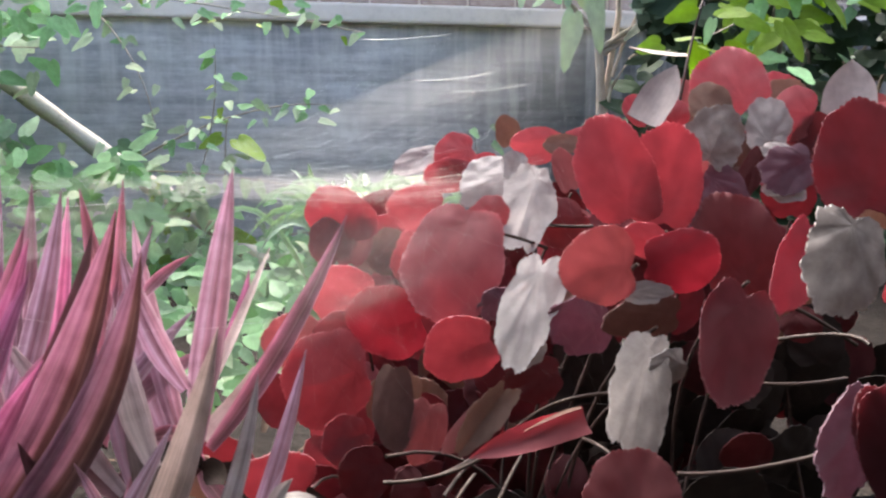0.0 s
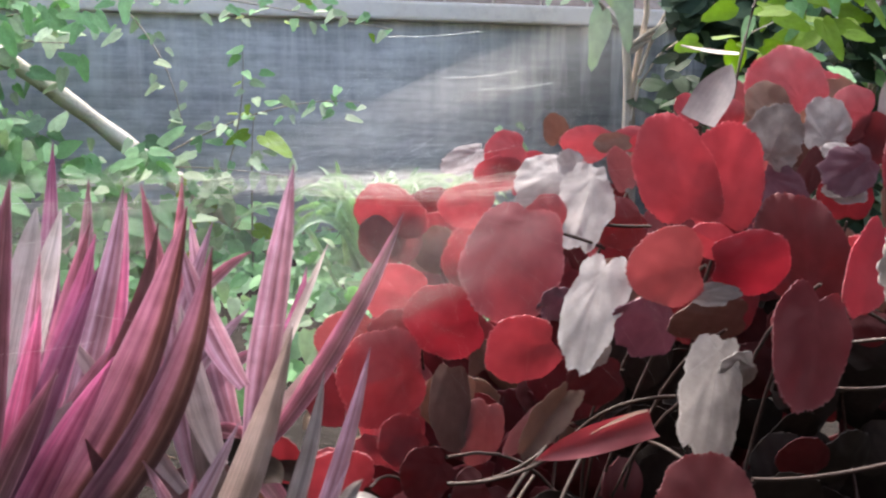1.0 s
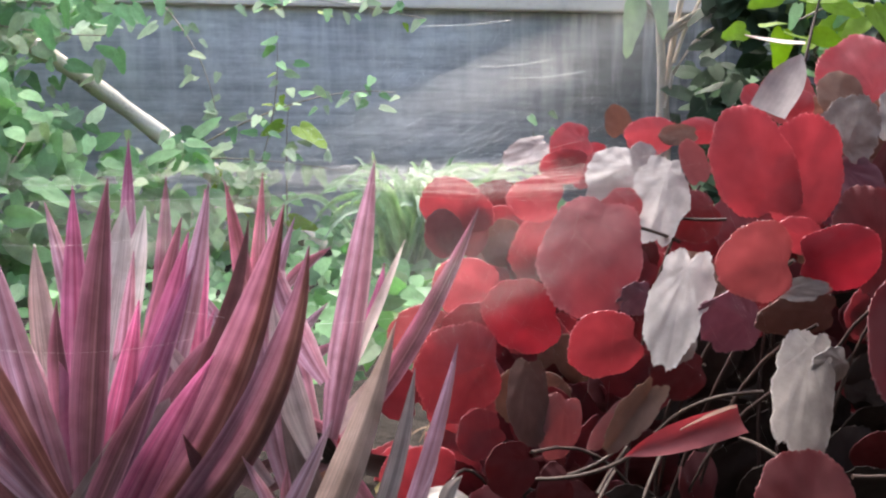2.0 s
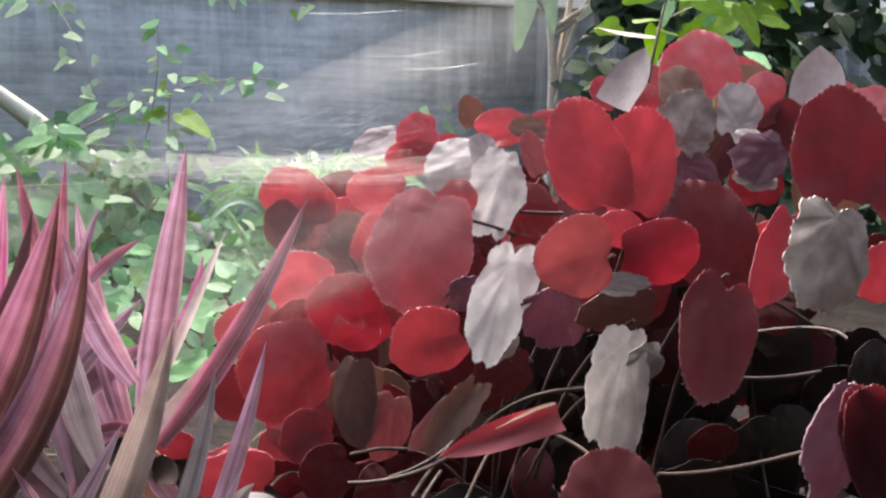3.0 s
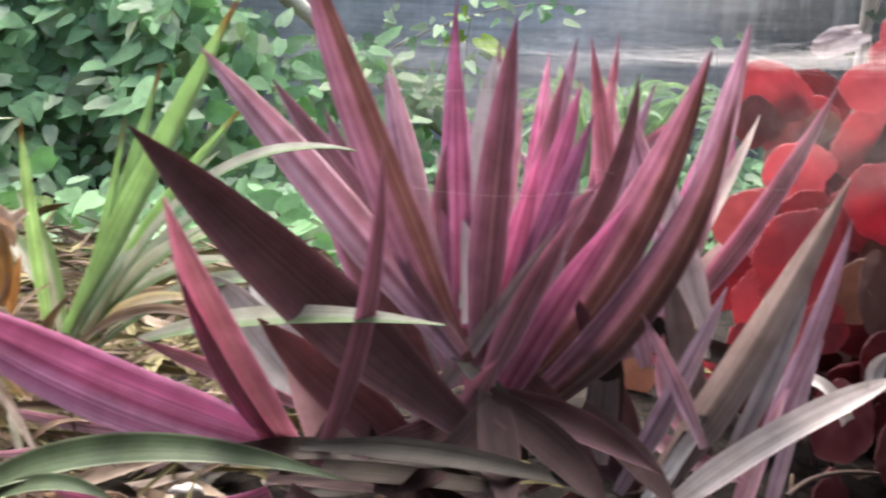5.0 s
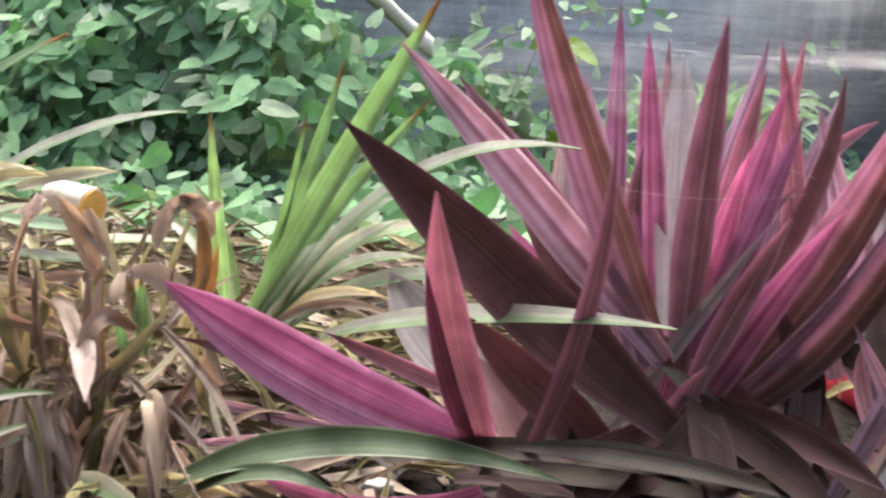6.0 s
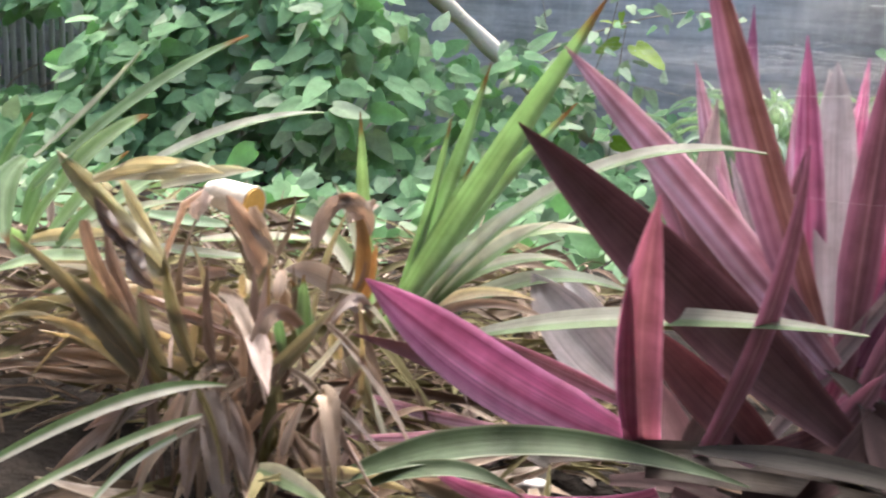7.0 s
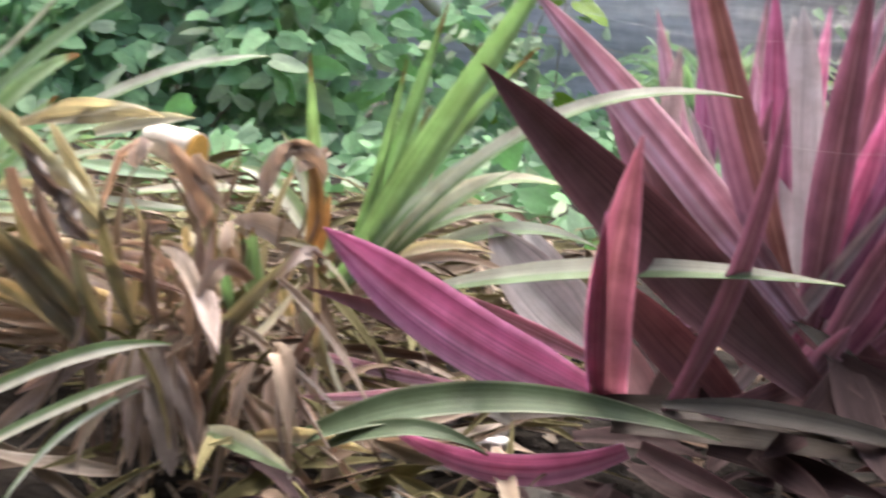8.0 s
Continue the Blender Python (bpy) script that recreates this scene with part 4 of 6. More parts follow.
strap(rhoeo_d, (-0.246, 0.544, 0.262), (-0.205, 0.520, 0.19), 0.010, PINK)
strap(rhoeo_d, (-0.29, 0.56, 0.27), (-0.235, 0.56, 0.15), 0.02, DUSK)
strap(rhoeo_d, (-0.235, 0.6, 0.3), (-0.195, 0.585, 0.15), 0.022, GREYED)
strap(rhoeo_d, (-0.305, 0.53, 0.18), (-0.24, 0.55, 0.14), 0.02, DUSK)
strap(rhoeo_d, (-0.19, 0.56, 0.22), (-0.22, 0.57, 0.14), 0.02, DUSK)

strap(rhoeo_e, (-0.420, 0.800, 0.462), (-0.400, 0.720, 0.21), 0.020, MAGENTA)
strap(rhoeo_e, (-0.304, 0.672, 0.429), (-0.355, 0.650, 0.22), 0.021, PINK)
strap(rhoeo_e, (-0.295, 0.683, 0.430), (-0.262, 0.666, 0.22), 0.019, BROWN, channel=0.4)
strap(rhoeo_e, (-0.438, 0.660, 0.383), (-0.440, 0.690, 0.22), 0.024, SILVER)
strap(rhoeo_e, (-0.275, 0.72, 0.435), (-0.29, 0.69, 0.22), 0.015, BROWN)
strap(rhoeo_e, (-0.375, 0.77, 0.43), (-0.37, 0.70, 0.2), 0.02, BROWN)
strap(rhoeo_e, (-0.33, 0.74, 0.42), (-0.34, 0.68, 0.2), 0.02, MAGENTA)
strap(rhoeo_e, (-0.46, 0.72, 0.41), (-0.4, 0.68, 0.2), 0.022, PINK)
strap(rhoeo_e, (-0.50, 0.68, 0.37), (-0.41, 0.66, 0.2), 0.022, BROWN)
strap(rhoeo_e, (-0.245, 0.70, 0.40), (-0.31, 0.67, 0.2), 0.018, PINK)

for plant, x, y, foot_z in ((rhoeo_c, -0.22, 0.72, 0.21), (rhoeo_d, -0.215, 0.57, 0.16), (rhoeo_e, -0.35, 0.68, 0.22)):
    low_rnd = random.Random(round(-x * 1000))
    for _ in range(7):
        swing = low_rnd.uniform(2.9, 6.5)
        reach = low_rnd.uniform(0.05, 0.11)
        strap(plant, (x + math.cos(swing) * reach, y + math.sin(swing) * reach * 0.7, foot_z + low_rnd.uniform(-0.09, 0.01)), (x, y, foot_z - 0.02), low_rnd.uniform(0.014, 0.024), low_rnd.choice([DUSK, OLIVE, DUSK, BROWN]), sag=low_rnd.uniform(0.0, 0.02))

back_rnd = random.Random(91)
for plant, x, y, count in ((rhoeo_a, -0.36, 0.575, 9), (rhoeo_c, -0.235, 0.73, 3), (rhoeo_e, -0.35, 0.68, 14), (rhoeo_d, -0.23, 0.62, 2)):
    for _ in range(count):
        lean = back_rnd.uniform(-1.0, 1.0)
        foot = Vector((x + lean * 0.03, y + back_rnd.uniform(-0.02, 0.03), 0.2))
        end = foot + Vector((lean * 0.1, back_rnd.uniform(-0.01, 0.06), back_rnd.uniform(0.12, 0.2) - abs(lean) * 0.05))
        strap(plant, end, foot, back_rnd.uniform(0.014, 0.022), back_rnd.choice([PINK, PINK, BROWN, MAGENTA, SILVER]), sag=back_rnd.uniform(-0.004, 0.008), aside=back_rnd.gauss(0, 0.005))

# ---- green strap-leaved plants ----
spider_a = thing("spider_plant", (-0.655, 0.56, 0.12), "bright green strap-leaved plant with pale edged leaves", "plant", "green strap-leaved plants")
spider_b = thing("spider_plant", (-0.88, 0.6, 0.12), "green strap-leaved plant with a yellowing leaf", "plant", "green strap-leaved plants")
spider_c = thing("spider_plant", (-0.62, 0.45, 0.12), "low plant with arching dark green white-edged leaves", "plant", "green strap-leaved plants")
strap(spider_a, (-0.508, 0.548, 0.447), (-0.652, 0.556, 0.205), 0.0210, GREEN, sag=0.004, channel=0.3, face=(0.1, -0.9, 0.6))
strap(spider_a, (-0.534, 0.612, 0.375), (-0.660, 0.590, 0.200), 0.0137, GREEN, sag=0.006, face=(0.1, -0.9, 0.6))
strap(spider_a, (-0.406, 0.464, 0.361), (-0.640, 0.565, 0.200), 0.0156, EDGED, sag=0.045, face=(0.1, -0.7, 0.9))
strap(spider_a, (-0.533, 0.551, 0.297), (-0.637, 0.555, 0.205), 0.0169, EDGED, sag=0.012, face=(0.1, -0.7, 0.9))
strap(spider_a, (-0.348, 0.437, 0.277), (-0.580, 0.530, 0.215), 0.0163, EDGED, sag=0.012, face=(0.1, -0.7, 0.9))
strap(spider_a, (-0.625, 0.60, 0.36), (-0.655, 0.570, 0.205), 0.0090, GREEN, sag=0.0, face=(0.1, -0.7, 0.9))
strap(spider_a, (-0.60, 0.58, 0.33), (-0.655, 0.570, 0.205), 0.0115, GREEN, face=(0.1, -0.9, 0.6))
strap(spider_a, (-0.682, 0.56, 0.36), (-0.668, 0.560, 0.20), 0.0115, GREEN, face=(0.1, -0.9, 0.6))
strap(spider_a, (-0.53, 0.60, 0.26), (-0.65, 0.57, 0.2), 0.0130, EDGED, sag=0.02, face=(0.1, -0.7, 0.9))
strap(spider_a, (-0.52, 0.53, 0.23), (-0.64, 0.55, 0.2), 0.0074, DRY, sag=0.02, face=(0.1, -0.9, 0.6))
strap(spider_a, (-0.56, 0.63, 0.30), (-0.65, 0.58, 0.2), 0.0130, EDGED, sag=0.02, face=(0.1, -0.7, 0.9))
strap(spider_a, (-0.585, 0.555, 0.275), (-0.65, 0.56, 0.2), 0.0156, EDGED, sag=0.016, face=(0.1, -0.7, 0.9))
strap(spider_a, (-0.50, 0.58, 0.285), (-0.64, 0.57, 0.2), 0.0156, EDGED, sag=0.03, face=(0.1, -0.7, 0.9))
strap(spider_a, (-0.57, 0.64, 0.335), (-0.65, 0.58, 0.2), 0.0143, EDGED, sag=0.01, face=(0.1, -0.7, 0.9))
strap(spider_a, (-0.545, 0.57, 0.235), (-0.64, 0.56, 0.2), 0.0095, YELLOWED, sag=0.016, face=(0.1, -0.9, 0.6))
strap(spider_a, (-0.72, 0.60, 0.30), (-0.665, 0.57, 0.2), 0.0143, EDGED, sag=0.01, face=(0.1, -0.7, 0.9))
strap(spider_a, (-0.60, 0.61, 0.40), (-0.655, 0.575, 0.2), 0.0137, GREEN, face=(0.1, -0.9, 0.6))
strap(spider_a, (-0.77, 0.62, 0.265), (-0.67, 0.58, 0.2), 0.0143, EDGED, sag=0.02, face=(0.1, -0.7, 0.9))
strap(spider_a, (-0.475, 0.60, 0.24), (-0.64, 0.57, 0.19), 0.0143, EDGED, sag=0.03, face=(0.1, -0.7, 0.9))

# ---- dead leaves, cane, litter ----
cane = thing("cut_cane", (-0.738, 0.475, 0.299), "short sawn cane with an orange cut end", "cane")
axis = Vector((0.0335, -0.003, -0.004))
cane_points = [Vector((0, 0.012, 0)) - axis * 0.7, Vector((0, 0.012, 0.001)) - axis * 0.4, Vector((0, 0.011, 0.0)) + axis * 0.1, Vector((0, 0.01, 0)) + axis * 0.42]
put("rind", mesh_of("rind", *tube_data(cane_points, [0.0075, 0.0108, 0.0125, 0.0128], 18), [CANE]), cane)
put("cut_face", mesh_of("cut_face", *tube_data([cane_points[-1] - axis * 0.02, cane_points[-1] + axis * 0.03, cane_points[-1] + axis * 0.045], [0.0118, 0.0115, 0.006], 18), [CANE_CUT]), cane)
put("prop_stem", mesh_of("prop_stem", *tube_data([cane_points[0], Vector((-0.055, 0.03, -0.012)), Vector((-0.085, 0.045, -0.06)), Vector((-0.1, 0.05, -0.18))], [0.004, 0.003, 0.003, 0.003], 10), [DRY]), cane)

dead = thing("dead_plant", (-0.67, 0.47, 0.12), "withered brown clump of hanging dry strap leaves", "plant")
strap(dead, (-0.685, 0.464, 0.255), (-0.670, 0.459, 0.213), 0.0102, GREEN, face=(0.1, -0.9, 0.6))
strap(dead, (-0.695, 0.452, 0.263), (-0.681, 0.429, 0.191), 0.0071, OCHRE)
strap(dead, (-0.690, 0.455, 0.271), (-0.714, 0.465, 0.300), 0.0115, DRY, ripple=0.2)
strap(dead, (-0.695, 0.472, 0.258), (-0.643, 0.483, 0.236), 0.0170, OCHRE, sag=0.008, aside=-0.003)
strap(dead, (-0.692, 0.458, 0.241), (-0.695, 0.472, 0.259), 0.0095, DRY)
strap(dead, (-0.638, 0.495, 0.279), (-0.641, 0.484, 0.238), 0.0074, AMBER)
strap(dead, (-0.683, 0.373, 0.138), (-0.695, 0.404, 0.197), 0.0099, DRY, sag=0.001, aside=0.000, ripple=0.2)
strap(dead, (-0.659, 0.371, 0.144), (-0.690, 0.404, 0.191), 0.0137, DRY, sag=-0.002, aside=0.002, ripple=0.2)
strap(dead, (-0.720, 0.352, 0.142), (-0.702, 0.388, 0.184), 0.0052, DRY, sag=0.004, aside=-0.008)
strap(dead, (-0.706, 0.366, 0.139), (-0.700, 0.388, 0.181), 0.0072, STRAW)
strap(dead, (-0.641, 0.429, 0.183), (-0.675, 0.407, 0.182), 0.0095, STRAW, sag=-0.000, aside=0.000, ripple=0.15)
strap(dead, (-0.866, 0.434, 0.188), (-0.774, 0.441, 0.187), 0.0115, STRAW, ripple=0.2)
strap(dead, (-0.870, 0.429, 0.173), (-0.768, 0.432, 0.184), 0.0099, STRAW, ripple=0.2)
strap(dead, (-0.873, 0.454, 0.192), (-0.783, 0.461, 0.190), 0.0103, STRAW, ripple=0.2)
strap(dead, (-0.893, 0.423, 0.177), (-0.805, 0.429, 0.177), 0.0107, STRAW, ripple=0.2)
strap(dead, (-0.689, 0.476, 0.221), (-0.641, 0.463, 0.194), 0.0037, STRAW)
strap(dead, (-0.646, 0.490, 0.224), (-0.664, 0.444, 0.189), 0.0044, STRAW)
strap(dead, (-0.653, 0.488, 0.223), (-0.672, 0.431, 0.188), 0.0044, YELLOWED)
strap(dead, (-0.662, 0.485, 0.269), (-0.665, 0.477, 0.240), 0.0026, STRAW)
strap(dead, (-0.652, 0.489, 0.273), (-0.660, 0.478, 0.238), 0.0026, STRAW)
strap(dead, (-0.645, 0.492, 0.277), (-0.651, 0.482, 0.241), 0.0026, STRAW)
strap(dead, (-0.680, 0.488, 0.272), (-0.660, 0.497, 0.306), 0.012, OCHRE, sag=0.006, aside=-0.007, ripple=0.25, blunt=3)
strap(dead, (-0.645, 0.498, 0.282), (-0.668, 0.497, 0.305), 0.014, DRY, sag=0.007, aside=0.006, ripple=0.25, blunt=3)
strap(dead, (-0.651, 0.482, 0.236), (-0.650, 0.492, 0.294), 0.011, AMBER, aside=0.003)
strap(dead, (-0.760, 0.420, 0.212), (-0.800, 0.410, 0.290), 0.012, DRY, aside=-0.006, ripple=0.35, twist=40)
strap(spider_b, (-0.704, 0.441, 0.408), (-0.845, 0.417, 0.305), 0.0181, GREEN, sag=0.010, face=(0.1, -0.55, 1.0))
strap(spider_b, (-0.794, 0.460, 0.395), (-0.860, 0.435, 0.322), 0.0085, EDGED, sag=0.003, face=(0.1, -0.55, 1.0))
strap(spider_b, (-0.750, 0.640, 0.352), (-0.900, 0.565, 0.285), 0.0150, EDGED, sag=0.014, face=(0.1, -0.55, 1.0))
strap(spider_b, (-0.823, 0.630, 0.301), (-0.895, 0.597, 0.284), 0.0112, GREEN, sag=0.003, face=(0.1, -0.55, 1.0))
strap(spider_b, (-0.797, 0.470, 0.353), (-0.852, 0.448, 0.300), 0.0213, GREEN, sag=0.004, face=(0.1, -0.55, 1.0), blunt=2)
strap(dead, (-0.662, 0.500, 0.289), (-0.649, 0.518, 0.302), 0.0114, DRY, ripple=0.3)
strap(spider_c, (-0.822, 0.288, 0.144), (-0.695, 0.405, 0.201), 0.0086, EDGED, sag=0.024, aside=0.016, foot=0.15, face=(0.1, -0.9, 0.6))
strap(spider_c, (-0.792, 0.274, 0.140), (-0.699, 0.400, 0.185), 0.0068, EDGED, sag=0.013, aside=0.009, foot=0.15, face=(0.1, -0.9, 0.6))
strap(spider_c, (-0.729, 0.306, 0.145), (-0.699, 0.399, 0.179), 0.0047, EDGED, sag=0.007, aside=-0.009, foot=0.15, face=(0.1, -0.9, 0.6))
strap(spider_c, (-0.601, 0.361, 0.163), (-0.657, 0.377, 0.168), 0.0111, EDGED, sag=0.005, aside=-0.002, face=(0.1, -0.9, 0.6))
strap(spider_c, (-0.572, 0.402, 0.159), (-0.637, 0.393, 0.161), 0.0090, YELLOWED, sag=0.006, aside=-0.001)
strap(spider_c, (-0.395, 0.415, 0.195), (-0.624, 0.395, 0.155), 0.0195, DEEPGREEN, sag=0.026, aside=-0.012, foot=0.3, face=(0.1, -0.7, 0.9))
strap(spider_c, (-0.509, 0.389, 0.179), (-0.596, 0.395, 0.163), 0.0104, DEEPGREEN, sag=0.014, aside=0.004, face=(0.1, -0.7, 0.9))
strap(spider_c, (-0.327, 0.448, 0.189), (-0.506, 0.457, 0.170), 0.0145, OLIVE, sag=0.012, aside=-0.001, face=(0.1, -0.7, 0.9))
strap(spider_c, (-0.529, 0.386, 0.170), (-0.573, 0.403, 0.166), 0.0068, STRAW)
strap(spider_c, (-0.532, 0.426, 0.161), (-0.590, 0.416, 0.152), 0.0079, DRY, ripple=0.2)
strap(spider_b, (-0.809, 0.628, 0.299), (-0.858, 0.567, 0.288), 0.0133, YELLOWED, sag=0.004, aside=-0.003)
strap(spider_b, (-0.859, 0.592, 0.305), (-0.889, 0.555, 0.278), 0.0165, GREEN, face=(0.1, -0.55, 1.0))
strap(spider_b, (-0.862, 0.513, 0.247), (-0.955, 0.484, 0.247), 0.0139, GREEN, face=(0.1, -0.55, 1.0))
strap(spider_b, (-0.796, 0.580, 0.259), (-0.852, 0.543, 0.269), 0.0160, GREEN, face=(0.1, -0.55, 1.0))
strap(spider_b, (-0.727, 0.600, 0.252), (-0.811, 0.552, 0.251), 0.0116, EDGED, sag=0.003, aside=-0.001, face=(0.1, -0.55, 1.0))
strap(spider_b, (-0.773, 0.582, 0.236), (-0.840, 0.541, 0.245), 0.0116, EDGED, face=(0.1, -0.55, 1.0))
strap(spider_b, (-0.892, 0.442, 0.256), (-0.919, 0.489, 0.312), 0.0222, GREEN, sag=0.006, aside=-0.011, face=(0.1, -0.55, 1.0))
strap(spider_b, (-0.895, 0.521, 0.324), (-0.943, 0.511, 0.255), 0.0198, GREEN, sag=0.006, aside=-0.009, face=(0.1, -0.55, 1.0))
strap(spider_b, (-0.874, 0.547, 0.316), (-0.939, 0.531, 0.243), 0.0204, GREEN, sag=0.002, aside=-0.008, face=(0.1, -0.55, 1.0))
strap(spider_b, (-0.934, 0.513, 0.343), (-0.973, 0.503, 0.262), 0.0184, GREEN, sag=0.000, aside=-0.004, face=(0.1, -0.55, 1.0))
strap(spider_b, (-0.851, 0.587, 0.273), (-0.925, 0.534, 0.235), 0.0132, EDGED, sag=0.009, aside=-0.004, face=(0.1, -0.55, 1.0))
strap(spider_b, (-0.883, 0.602, 0.287), (-0.945, 0.550, 0.240), 0.0169, GREEN, face=(0.1, -0.55, 1.0))
strap(spider_b, (-0.920, 0.448, 0.231), (-0.868, 0.510, 0.238), 0.0161, GREEN, sag=0.006, aside=-0.004, face=(0.1, -0.55, 1.0))
strap(spider_b, (-0.935, 0.477, 0.192), (-0.887, 0.520, 0.216), 0.0113, EDGED, face=(0.1, -0.55, 1.0))
strap(rhoeo_b, (-0.620, 0.417, 0.242), (-0.484, 0.496, 0.169), 0.0143, DUSK, sag=0.006, aside=-0.002)
strap(rhoeo_b, (-0.572, 0.517, 0.222), (-0.464, 0.532, 0.182), 0.0120, BROWN)
strap(rhoeo_b, (-0.649, 0.460, 0.190), (-0.550, 0.496, 0.166), 0.0081, PINK, sag=-0.003, aside=0.001)
strap(rhoeo_b, (-0.553, 0.590, 0.250), (-0.466, 0.539, 0.187), 0.0435, SILVER)
strap(rhoeo_b, (-0.538, 0.616, 0.251), (-0.463, 0.560, 0.184), 0.0245, SILVER)
strap(rhoeo_b, (-0.629, 0.420, 0.175), (-0.548, 0.487, 0.169), 0.0063, PINK)
strap(spider_b, (-0.885, 0.496, 0.298), (-0.926, 0.492, 0.243), 0.0178, GREEN, sag=0.004, aside=-0.004, face=(0.1, -0.55, 1.0))
strap(spider_b, (-0.867, 0.510, 0.286), (-0.905, 0.498, 0.240), 0.0179, GREEN, sag=0.004, aside=-0.002, face=(0.1, -0.55, 1.0))
strap(spider_b, (-0.928, 0.475, 0.262), (-0.924, 0.491, 0.234), 0.0178, GREEN, face=(0.1, -0.55, 1.0))
strap(spider_b, (-0.854, 0.518, 0.256), (-0.926, 0.493, 0.247), 0.0100, YELLOWED, sag=0.003, aside=-0.000)
strap(dead, (-0.694, 0.453, 0.267), (-0.679, 0.429, 0.188), 0.0092, AMBER)
strap(dead, (-0.677, 0.467, 0.259), (-0.671, 0.458, 0.210), 0.0109, GREEN, face=(0.1, -0.9, 0.6))
strap(rhoeo_a, (-0.260, 0.464, 0.182), (-0.425, 0.432, 0.202), 0.0145, OLIVE, sag=0.006, aside=-0.004, foot=0.3, face=(0.1, -0.7, 0.9))
strap(rhoeo_a, (-0.327, 0.498, 0.240), (-0.351, 0.484, 0.195), 0.0162, BROWN)
strap(rhoeo_d, (-0.176, 0.535, 0.164), (-0.237, 0.570, 0.174), 0.0143, BROWN)
strap(rhoeo_d, (-0.238, 0.600, 0.352), (-0.204, 0.570, 0.249), 0.020, SILVER, channel=0.15)
strap(rhoeo_d, (-0.194, 0.579, 0.276), (-0.253, 0.512, 0.158), 0.0139, PINK, sag=0.002, aside=0.004)
strap(rhoeo_d, (-0.263, 0.571, 0.245), (-0.265, 0.532, 0.166), 0.0200, GREYED)
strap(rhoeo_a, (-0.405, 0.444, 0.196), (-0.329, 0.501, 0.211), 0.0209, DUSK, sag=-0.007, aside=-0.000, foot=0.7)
strap(rhoeo_a, (-0.374, 0.435, 0.179), (-0.327, 0.493, 0.218), 0.0199, SHADED, sag=-0.004, aside=0.005, foot=0.7)
strap(rhoeo_a, (-0.261, 0.448, 0.180), (-0.333, 0.492, 0.218), 0.0217, SHADED, sag=0.000, aside=0.008, foot=0.7)
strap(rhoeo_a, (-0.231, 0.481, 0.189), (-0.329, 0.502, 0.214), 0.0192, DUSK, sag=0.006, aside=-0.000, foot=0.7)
strap(rhoeo_a, (-0.309, 0.434, 0.177), (-0.330, 0.493, 0.221), 0.0234, SHADED, sag=-0.005, aside=0.000, foot=0.7)
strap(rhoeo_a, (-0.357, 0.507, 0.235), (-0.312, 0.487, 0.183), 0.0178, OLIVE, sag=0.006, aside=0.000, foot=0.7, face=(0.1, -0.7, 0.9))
strap(rhoeo_d, (-0.221, 0.468, 0.173), (-0.279, 0.528, 0.203), 0.0181, SHADED, sag=0.001, aside=0.001, foot=0.7)
strap(rhoeo_d, (-0.191, 0.566, 0.217), (-0.241, 0.493, 0.161), 0.0088, TAN, sag=-0.003, aside=0.001)
strap(rhoeo_d, (-0.146, 0.601, 0.204), (-0.187, 0.523, 0.117), 0.0122, BROWN, sag=0.006, aside=0.006, foot=0.3)
strap(rhoeo_d, (-0.229, 0.595, 0.236), (-0.207, 0.563, 0.171), 0.0111, BROWN, sag=-0.001, aside=-0.003)
strap(rhoeo_d, (-0.205, 0.559, 0.196), (-0.232, 0.505, 0.160), 0.0103, GREYED)
strap(rhoeo_d, (-0.125, 0.612, 0.237), (-0.167, 0.526, 0.117), 0.0093, PINK, sag=0.004, aside=0.004, foot=0.3)
strap(spider_c, (-0.300, 0.450, 0.180), (-0.450, 0.465, 0.170), 0.0185, OLIVE, sag=0.008, aside=0.006, face=(0.1, -0.7, 0.9))
strap(rhoeo_b, (-0.306, 0.435, 0.168), (-0.395, 0.476, 0.163), 0.0152, SHADED, sag=0.003, aside=0.004, foot=0.7)
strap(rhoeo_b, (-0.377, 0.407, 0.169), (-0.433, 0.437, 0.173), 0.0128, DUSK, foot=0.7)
strap(rhoeo_b, (-0.336, 0.417, 0.169), (-0.373, 0.462, 0.171), 0.0147, SHADED, foot=0.7)
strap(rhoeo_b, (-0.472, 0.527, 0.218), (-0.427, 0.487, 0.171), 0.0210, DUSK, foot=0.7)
strap(rhoeo_b, (-0.400, 0.527, 0.216), (-0.428, 0.466, 0.176), 0.0202, SHADED, foot=0.7)
strap(rhoeo_b, (-0.448, 0.530, 0.199), (-0.394, 0.477, 0.179), 0.0206, SHADED, foot=0.7)
strap(dead, (-0.824, 0.415, 0.331), (-0.749, 0.420, 0.260), 0.015, YELLOWED, ripple=0.35, foot=0.8, blunt=2, face=(0.2, -1.0, 0.4))
strap(dead, (-0.713, 0.430, 0.325), (-0.793, 0.410, 0.316), 0.015, YELLOWED, sag=0.005, ripple=0.3, foot=0.4, face=(0.0, -0.9, 0.5))
strap(dead, (-0.807, 0.420, 0.321), (-0.773, 0.425, 0.257), 0.01, FADING, ripple=0.3, aside=-0.004)
strap(dead, (-0.791, 0.430, 0.320), (-0.758, 0.430, 0.266), 0.009, YELLOWED, ripple=0.25)
strap(dead, (-0.792, 0.410, 0.306), (-0.762, 0.415, 0.268), 0.009, RUST, ripple=0.5, blunt=3, foot=0.9)
strap(dead, (-0.750, 0.410, 0.253), (-0.766, 0.415, 0.281), 0.012, OCHRE, ripple=0.4, blunt=4, foot=0.8)
strap(dead, (-0.805, 0.400, 0.258), (-0.749, 0.420, 0.191), 0.011, FADING, sag=0.004)
